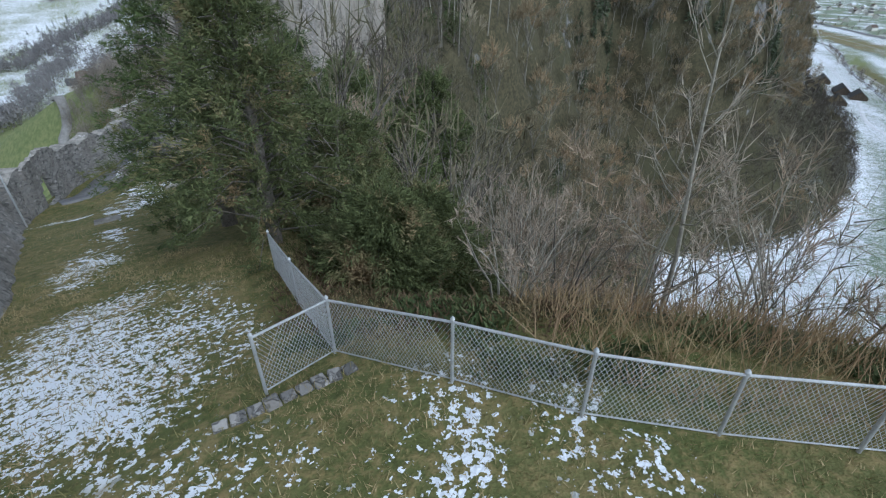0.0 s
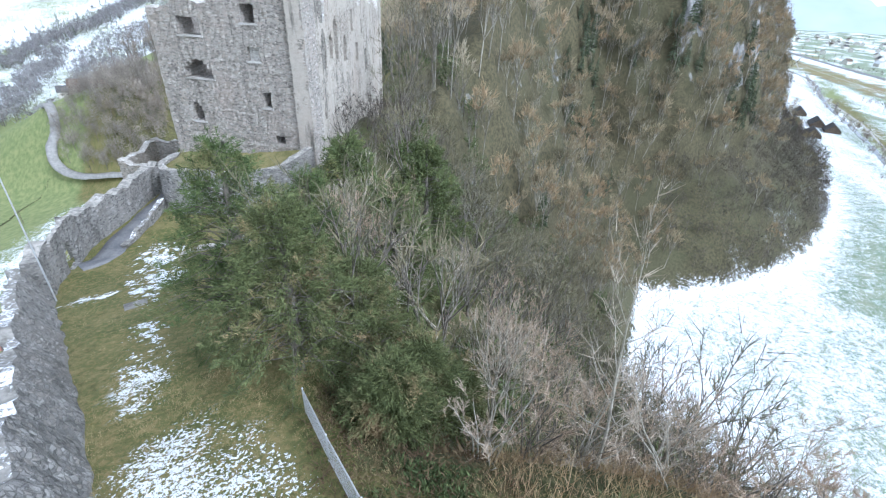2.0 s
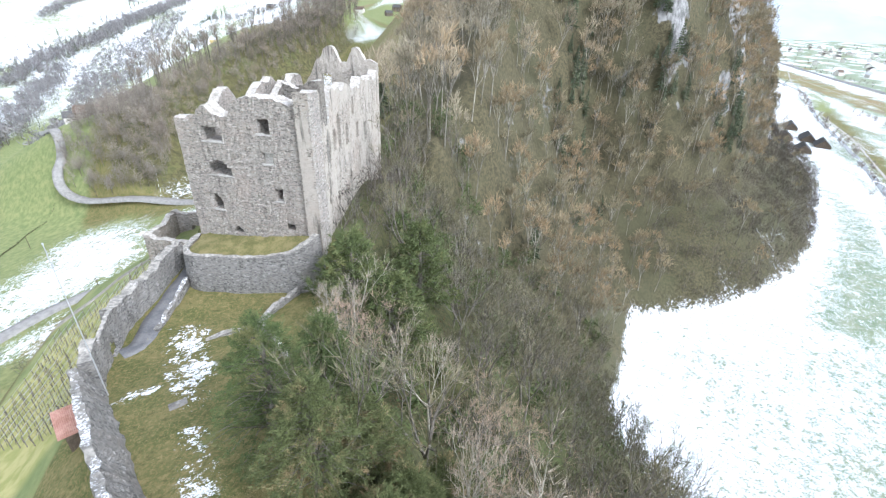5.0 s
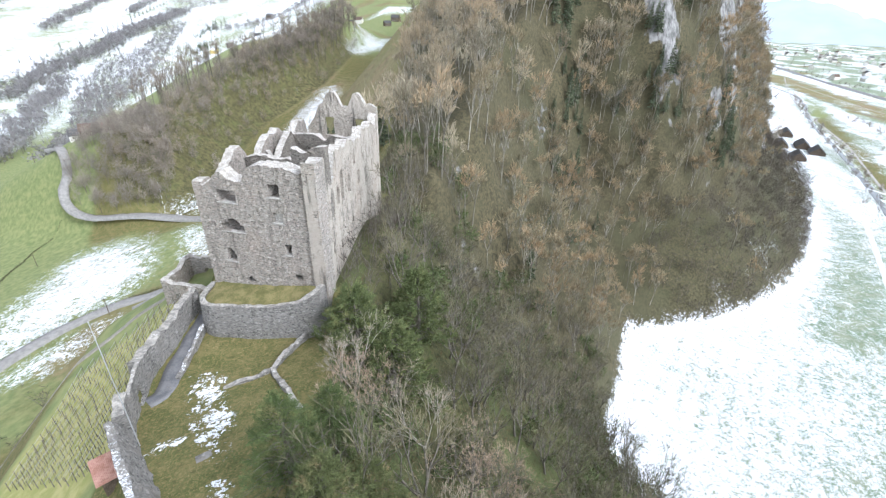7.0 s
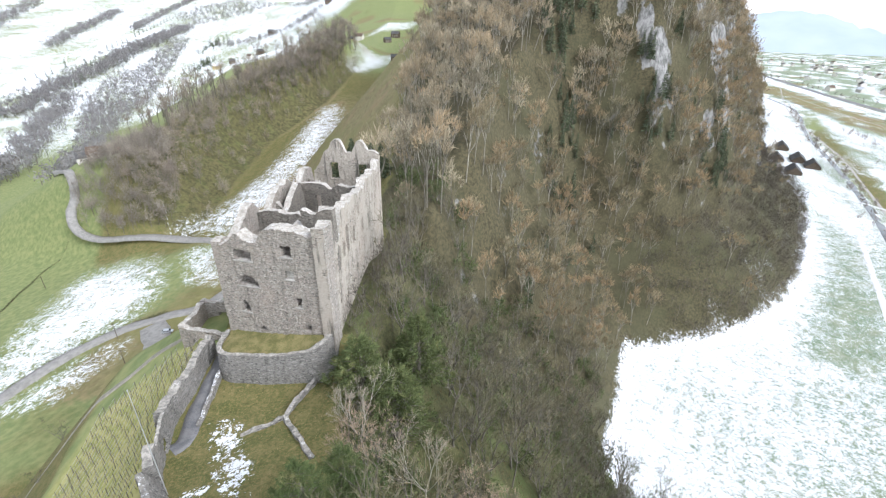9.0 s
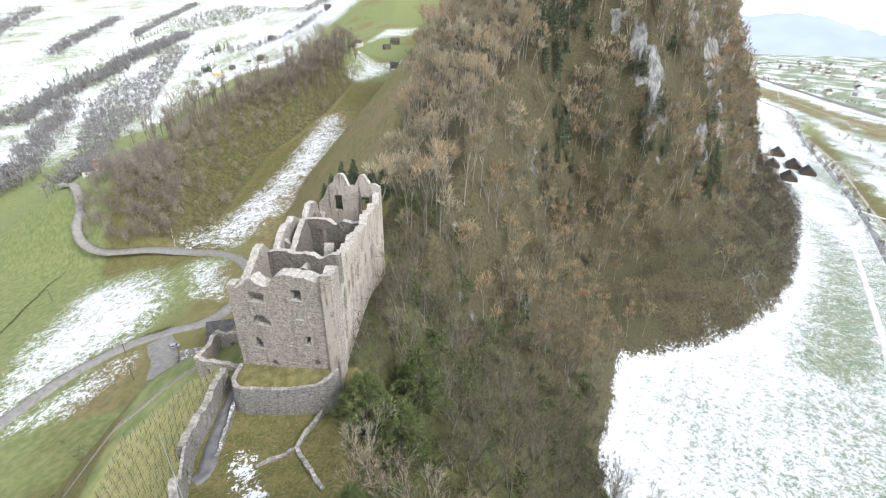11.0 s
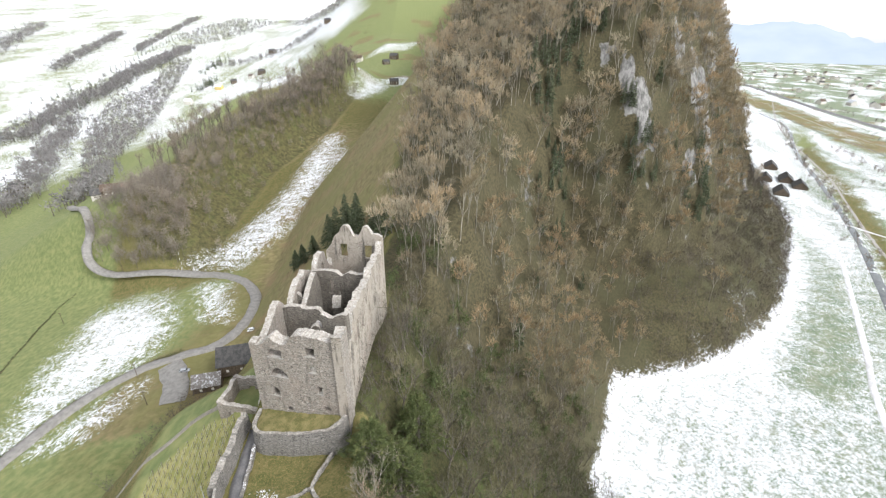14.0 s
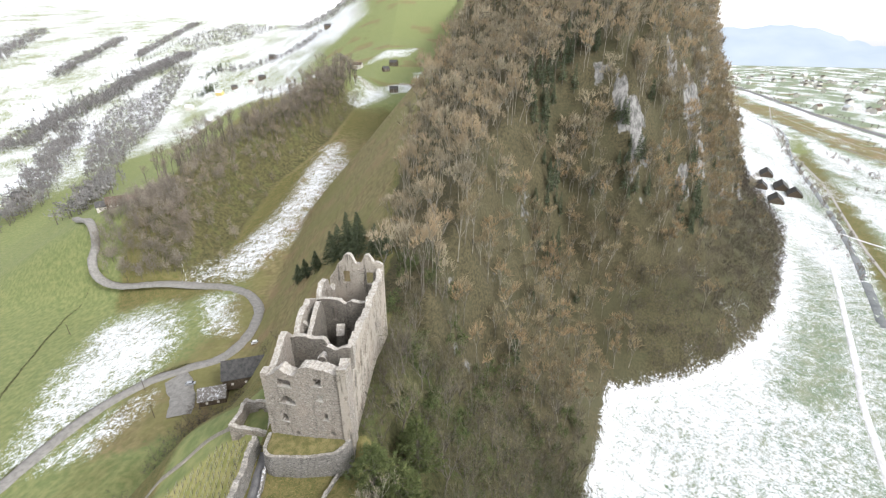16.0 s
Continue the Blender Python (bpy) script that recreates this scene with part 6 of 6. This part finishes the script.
M_ROOF_BROWN = plain("brown_roof_tiles", (0.095, 0.072, 0.056), (0.17, 0.125, 0.095), 0.7, 0.9, 0.3)
M_ROOF_SNOW = plain("snow_on_roof", (0.62, 0.64, 0.68), (0.86, 0.87, 0.9), 0.5, 0.9)
M_ROOF_PATCHY = crown_material("old_tiles_with_snow", (0.16, 0.145, 0.13), (0.27, 0.25, 0.23), (0.75, 0.76, 0.79), 0.53, 0.57)
M_RUST = plain("rusty_roof_sheet", (0.30, 0.15, 0.11), (0.48, 0.29, 0.23), 1.6, 0.7, 0.2)
M_GLASS = plain("window_glass", (0.03, 0.035, 0.04), (0.06, 0.065, 0.07), 1.0, 0.15)
M_CAR_WHITE = plain("white_car_paint", (0.72, 0.73, 0.74), (0.80, 0.80, 0.80), 0.5, 0.25)
M_CAR_SILVER = plain("silver_car_paint", (0.50, 0.52, 0.54), (0.60, 0.61, 0.62), 0.5, 0.25, metal=0.5)
M_TYRE = plain("tyre_rubber", (0.02, 0.02, 0.02), (0.04, 0.04, 0.04), 5, 0.8)


def gable_house(name, x, y, turn, size, wall, roof, label, category="house", rows=1, cols=3, sink=1.5, pitch=0.42, group="", dz=0.0):
    """A house with a pitched roof, eaves, windows and a door; size: length, depth, height to the eaves."""
    L, D, H = size
    t = thing(name, (x, y, ground_z(x, y) + dz), label, category, group, turn=turn)
    bm = bmesh.new()
    r = D / 2 * pitch * 2
    v = [bm.verts.new(p) for p in ((-L / 2, -D / 2, -sink), (L / 2, -D / 2, -sink), (L / 2, D / 2, -sink), (-L / 2, D / 2, -sink),
                                   (-L / 2, -D / 2, H), (L / 2, -D / 2, H), (L / 2, D / 2, H), (-L / 2, D / 2, H), (-L / 2, 0, H + r * 0.97), (L / 2, 0, H + r * 0.97))]
    for f in ((0, 1, 5, 4), (2, 3, 7, 6), (1, 2, 6, 9, 5), (3, 0, 4, 8, 7), (4, 5, 9, 8), (6, 7, 8, 9)):
        bm.faces.new([v[i] for i in f])
    part("wall", (bm, wall), t)
    for s in (-1, 1):
        bm = bmesh.new()
        o, e = 0.5, 0.45
        run = D / 2 + o
        drop = run * r / (D / 2)
        q = [(-L / 2 - e, 0, H + r + 0.15), (L / 2 + e, 0, H + r + 0.15), (L / 2 + e, s * run, H + r + 0.15 - drop), (-L / 2 - e, s * run, H + r + 0.15 - drop)]
        top = [bm.verts.new(p) for p in q]
        low = [bm.verts.new((p[0], p[1], p[2] - 0.16)) for p in q]
        bm.faces.new(top)
        bm.faces.new(low[::-1])
        for i in range(4):
            bm.faces.new((top[i], low[i], low[(i + 1) % 4], top[(i + 1) % 4]))
        part("roof", (bm, roof), t)
    for s in (-1, 1):
        for k in range(rows):
            for i in range(cols):
                cx = -L / 2 + L * (i + 0.7) / (cols + 0.4)
                cz = 1.3 + k * 2.7
                bm = bmesh.new()
                box(bm, (cx - 0.5, s * D / 2 - 0.04, cz - 0.6), (cx + 0.5, s * D / 2 + 0.06, cz + 0.6))
                w = part("window", (bm, M_PLASTER if wall is not M_PLASTER else M_TIMBER), t)
                bm = bmesh.new()
                box(bm, (cx - 0.4, s * D / 2 - 0.03, cz - 0.5), (cx + 0.4, s * D / 2 + 0.075, cz + 0.5))
                part("pane", (bm, M_GLASS), w)
    bm = bmesh.new()
    box(bm, (L / 2 - 0.03, -0.5, -0.2), (L / 2 + 0.07, 0.5, 2.0))
    part("door", (bm, M_TIMBER if wall is not M_TIMBER else M_ROOF_BROWN), t)
    return t


def car(x, y, turn, paint, label, dz=0.35):
    t = thing("parked_car", (x, y, ground_z(x, y) + dz), label, "car", "parked cars by the castle road", turn=turn)
    bm = bmesh.new()
    prof = [(-2.1, 0.25), (2.1, 0.25), (2.15, 0.7), (1.35, 0.85), (0.75, 1.4), (-1.3, 1.42), (-1.95, 0.95), (-2.12, 0.8)]
    a = [bm.verts.new((p[0], -0.86, p[1])) for p in prof]
    b = [bm.verts.new((p[0], 0.86, p[1])) for p in prof]
    bm.faces.new(a)
    bm.faces.new(b[::-1])
    for i in range(len(prof)):
        j = (i + 1) % len(prof)
        bm.faces.new((a[i], b[i], b[j], a[j]))
    bmesh.ops.recalc_face_normals(bm, faces=bm.faces)
    bmesh.ops.bevel(bm, geom=bm.edges[:], offset=0.07, segments=2, affect="EDGES")
    part("body", (bm, paint), t)
    for name, q in (("windscreen", [(1.28, 0.92), (0.80, 1.34)]), ("rear_window", [(-1.42, 1.36), (-1.88, 1.0)])):
        bm = bmesh.new()
        (x0, z0), (x1, z1) = q
        n = 0.03
        vs = [bm.verts.new(p) for p in ((x0 + n, -0.7, z0 + n), (x0 + n, 0.7, z0 + n), (x1 + n * (1 if x0 > 0 else -1), 0.62, z1 + n), (x1 + n * (1 if x0 > 0 else -1), -0.62, z1 + n))]
        bm.faces.new(vs)
        bmesh.ops.solidify(bm, geom=bm.faces[:], thickness=0.03)
        part(name, (bm, M_GLASS), t)
    for s in (-1, 1):
        bm = bmesh.new()
        box(bm, (-1.25, s * 0.86 - 0.02, 0.92), (0.8, s * 0.86 + 0.03, 1.28))
        part("side_window", (bm, M_GLASS), t)
        for cx in (-1.3, 1.3):
            bm = bmesh.new()
            rod(bm, (cx, s * 0.7, 0.31), (cx, s * 0.9, 0.31), 0.31, sides=14)
            w = part("wheel", (bm, M_TYRE), t)
            bm = bmesh.new()
            rod(bm, (cx, s * 0.89, 0.31), (cx, s * 0.915, 0.31), 0.19, sides=10)
            part("rim", (bm, M_STEEL), w)


def utility_pole(x, y, tall, label, lean=0.0):
    t = thing("utility_pole", (x, y, ground_z(x, y)), label, "pole", "wooden poles in the meadows")
    bm = bmesh.new()
    rod(bm, (0, 0, -0.5), (lean, 0, tall), 0.16, 0.11, 8)
    part("shaft", (bm, M_TIMBER), t)
    bm = bmesh.new()
    box(bm, (lean - 0.8, -0.06, tall - 0.7), (lean + 0.8, 0.06, tall - 0.55))
    part("crossarm", (bm, M_TIMBER), t)


gable_house("barn", -91.5, 137.5, 14, (10.5, 8.0, 3.2), M_TIMBER, M_ROOF_PATCHY, "small brown barn with patchy snow on its roof", "barn", cols=2)
gable_house("barn", -80.5, 148.0, 14, (18.5, 12.5, 4.2), M_TIMBER, M_ROOF_DARK, "dark-roofed timber barn below the castle", "barn", cols=3)
car(-106.0, 146.5, 15, M_CAR_SILVER, "silver car parked in the bay beside the road")
car(-85.5, 172.0, 25, M_CAR_WHITE, "white car parked at the bend behind the castle")
gable_house("farmhouse", -234, 317, 25, (14, 9, 3.6), M_TIMBER, M_ROOF_BROWN, "brown timber farmhouse on the green knoll", rows=1, group="farm on the knoll")
gable_house("farmhouse", -250, 324, 35, (11, 8, 3.2), M_PLASTER, M_ROOF_DARK, "pale farmhouse with a dark roof on the green knoll", rows=1, group="farm on the knoll")
gable_house("barn", -219, 314, 20, (9, 6, 2.6), M_TIMBER, M_RUST, "small timber shed on the green knoll", "barn", cols=1, group="farm on the knoll")
rngh = np.random.default_rng(8)
for hx, hy, hs, dark in ((-756, 1490, 2.6, 0), (-722, 1649, 2.6, 2), (-693, 1711, 2.2, 1), (-683, 2153, 3.0, 1), (-427, 2138, 3.0, 1), (-608, 1764, 2.6, 1), (-640, 1740, 2.2, 0), (-166, 1148, 2.2, 0), (-190, 1179, 1.6, 1), (-79, 1104, 2.0, 1),
                         (-92, 1042, 1.6, 1), (-58, 792, 1.6, 1), (-300, 632, 1.3, 0), (-648, 691, 2.4, 1), (-916, 2330, 2.4, 0)):
    gable_house("house", hx, hy, float(rngh.uniform(-30, 40)), (11 * hs * 0.8, 8 * hs * 0.8, 4.6 * hs * 0.8), (M_PLASTER, M_TIMBER, M_YELLOW)[dark], M_ROOF_DARK if dark == 1 else (M_ROOF_BROWN if rngh.random() < 0.5 else M_ROOF_SNOW),
                ("pale house among the snowy meadows", "dark timber house in the snowy meadows", "yellow house beside dark conifers in the meadows")[dark], rows=2, group="scattered houses", sink=4)
for hx, hy, L in ((417, 521, 24), (375, 470, 18), (396, 466, 24), (358, 421, 20), (392, 440, 18)):
    gable_house("farm_shed", hx, hy, 58, (L, 13, 2.4), M_TIMBER, M_ROOF_DARK, "long dark farm shed on the snowy valley plain", "shed", cols=4, group="sheds on the plain")
rngv = np.random.default_rng(9)
for k in range(60):
    hy = rngv.uniform(1000, 2400)
    hx = 0.32 * hy + rngv.uniform(590, 1100)
    gable_house("village_house", hx, hy, float(rngv.uniform(0, 90)), (18, 13, 7), M_PLASTER, (M_ROOF_DARK, M_ROOF_BROWN, M_ROOF_SNOW)[k % 3], "small pale house of the distant village", "house", rows=1, cols=2, group="distant village", sink=3)

for px, py, tall in ((-224, 226, 8), (-205, 262, 7), (-128, 148, 8), (-252, 190, 8), (-112, 128, 7)):
    utility_pole(px, py, tall, "weathered wooden pole in the meadow")


def build_rusty_shed():
    t = thing("rusty_shed", (-27.1, 23.6, -12.2), "lean-to shed with rusty red sheet roof below the wall", "shed", turn=42)
    bm = bmesh.new()
    box(bm, (-1.5, -1.0, -1.5), (1.5, 1.0, 2.0))
    part("wall", (bm, M_TIMBER), t)
    for i in range(5):
        bm = bmesh.new()
        m = Matrix.Translation((-1.52 + i * 0.76, 0, 2.25)) @ Matrix.Rotation(radians(16), 4, "X")
        rows = []
        for k in range(13):        # one corrugated sheet
            x, z = -0.38 + k * 0.0635, 0.03 * (k % 2)
            rows.append([bm.verts.new(m @ Vector(p)) for p in ((x, -1.4, z), (x, 1.4, z), (x, 1.4, z + 0.02), (x, -1.4, z + 0.02))])
        for p, q in zip(rows, rows[1:]):
            for n in range(4):
                bm.faces.new((p[n], p[(n + 1) % 4], q[(n + 1) % 4], q[n]))
        for p in (rows[0], rows[-1]):
            bm.faces.new(p)
        part("roof_sheet", (bm, M_RUST), t)


build_rusty_shed()


def build_vineyard():
    """Rows of stakes and wires across the slope under the courtyard wall."""
    rng = np.random.default_rng(14)
    for r in range(12):
        a = np.array([-32.0 - r * 1.5, 25.6 + r * 0.5])
        b = np.array([-32.8 - r * 1.55, 47.6 + min(r, 5) * 0.7 - max(0, r - 5) * 0.6])
        n = 14
        t = thing("vine_row", (0, 0, 0), "row of bare vines on grey stakes along the grassy slope", "vineyard", "vineyard rows")
        tops = []
        for i in range(n):
            p = a + (b - a) * i / (n - 1) + rng.normal(0, 0.05, 2)
            z = ground_z(*p)
            bm = bmesh.new()
            rod(bm, (*p, z - 0.2), (p[0] + rng.normal(0, 0.04), p[1] + rng.normal(0, 0.04), z + 1.5), 0.05, 0.045, 5)
            part("stake", (bm, M_BARK), t)
            tops.append((*p, z))
        for v in (0.7, 1.35):
            bm = bmesh.new()
            for p, q in zip(tops, tops[1:]):
                rod(bm, (p[0], p[1], p[2] + v), (q[0], q[1], q[2] + v), 0.022, sides=3)
            part("wire", (bm, M_STEEL), t)
        h = Heap()
        for p, q in zip(tops, tops[1:]):
            for s in (0.3, 0.8):
                c = np.array(p) + (np.array(q) - np.array(p)) * s
                h.add(*tube(c - (0, 0, 0.1), c + (rng.normal(0, 0.08), rng.normal(0, 0.08), 0.75), 0.04, 0.025, 4), 0)
                w = rng.normal(0, 0.5, (5, 3)) + (0, 0, 0.5)
                slivers(h, rng, np.repeat(c[None] + (0, 0, 0.7), 5, 0), w / np.linalg.norm(w, axis=1)[:, None], 0.6, 0.01, 0)
        part("vine_growth", tri_mesh("vine_growth", h.arrays(), [M_BARK]), t, "bare pruned vines")["kind"] = "stuff"


build_vineyard()


def build_backdrop():
    """Hazy mountains across the valley, far behind everything else; the haze is a painted pale glow."""
    m = bpy.data.materials.new("hazy_far_mountains")
    m.use_nodes = True
    nt = m.node_tree
    nt.nodes.remove(nt.nodes["Principled BSDF"])
    # unlit emission: pale blue tones stand in for the haze of distance
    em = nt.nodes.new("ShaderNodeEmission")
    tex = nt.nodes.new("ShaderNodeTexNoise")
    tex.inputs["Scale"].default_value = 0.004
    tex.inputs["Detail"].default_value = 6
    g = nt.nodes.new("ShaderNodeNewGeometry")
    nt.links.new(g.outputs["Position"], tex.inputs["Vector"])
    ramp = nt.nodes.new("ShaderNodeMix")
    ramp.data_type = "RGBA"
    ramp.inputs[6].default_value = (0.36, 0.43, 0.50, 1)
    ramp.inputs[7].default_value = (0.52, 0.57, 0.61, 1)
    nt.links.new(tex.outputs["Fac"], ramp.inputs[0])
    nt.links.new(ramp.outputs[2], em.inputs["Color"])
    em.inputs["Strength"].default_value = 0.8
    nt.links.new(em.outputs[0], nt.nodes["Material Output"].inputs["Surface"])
    rng = np.random.default_rng(3)
    verts, faces = [], []
    n, rows = 160, 10
    for i in range(n):
        a = radians(8 + 92 * i / (n - 1))
        crest_h = 190 + 95 * math.sin(a * 5.3 + 1.0) + 60 * math.sin(a * 13 + 0.4) + 26 * math.sin(a * 31) + rng.normal(0, 7)
        for k in range(rows):
            r = 3900 + 60 * k
            f = (k / (rows - 1)) ** 0.8
            verts.append((r * math.sin(a), r * math.cos(a), -110 + (crest_h + 110) * f))
    for i in range(n - 1):
        for k in range(rows - 1):
            faces.append((i * rows + k, (i + 1) * rows + k, (i + 1) * rows + k + 1, i * rows + k + 1))
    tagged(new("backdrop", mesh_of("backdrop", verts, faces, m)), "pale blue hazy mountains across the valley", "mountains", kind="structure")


build_backdrop()


def marker_post(x, y):
    t = thing("marker_post", (x, y, ground_z(x, y)), "short white post on the grassy bank", "post", "white posts on the bank")
    bm = bmesh.new()
    rod(bm, (0, 0, -0.3), (0, 0, 1.8), 0.12, 0.10, 8)
    part("shaft", (bm, M_CAR_WHITE), t)
    bm = bmesh.new()
    rod(bm, (0, 0, 1.8), (0, 0, 1.9), 0.14, 0.06, 8)
    part("cap", (bm, M_CAR_WHITE), t)


for px, py in ((-171, 271), (-169, 268.5), (-167.5, 265.5), (-166, 262.5), (-164, 260)):
    marker_post(px, py)


def stone_slab(x, y, turn):
    """A flat pale slab let into the courtyard grass."""
    bm = bmesh.new()
    box(bm, (-0.6, -0.4, -0.15), (0.6, 0.4, 0.05))
    bmesh.ops.bevel(bm, geom=bm.edges[:], offset=0.03, segments=1, affect="EDGES")
    me = bpy.data.meshes.new("stone_slab")
    bm.to_mesh(me)
    bm.free()
    me.materials.append(M_WALL_DARK)
    ob = new("stone_slab", me)
    ob.matrix_world = pose(x, y, ground_z(x, y) + 0.02, 0, 0, turn)
    tagged(ob, "flat grey stone slab lying in the courtyard grass", "slab")


stone_slab(-17.6, 21.2, 35)
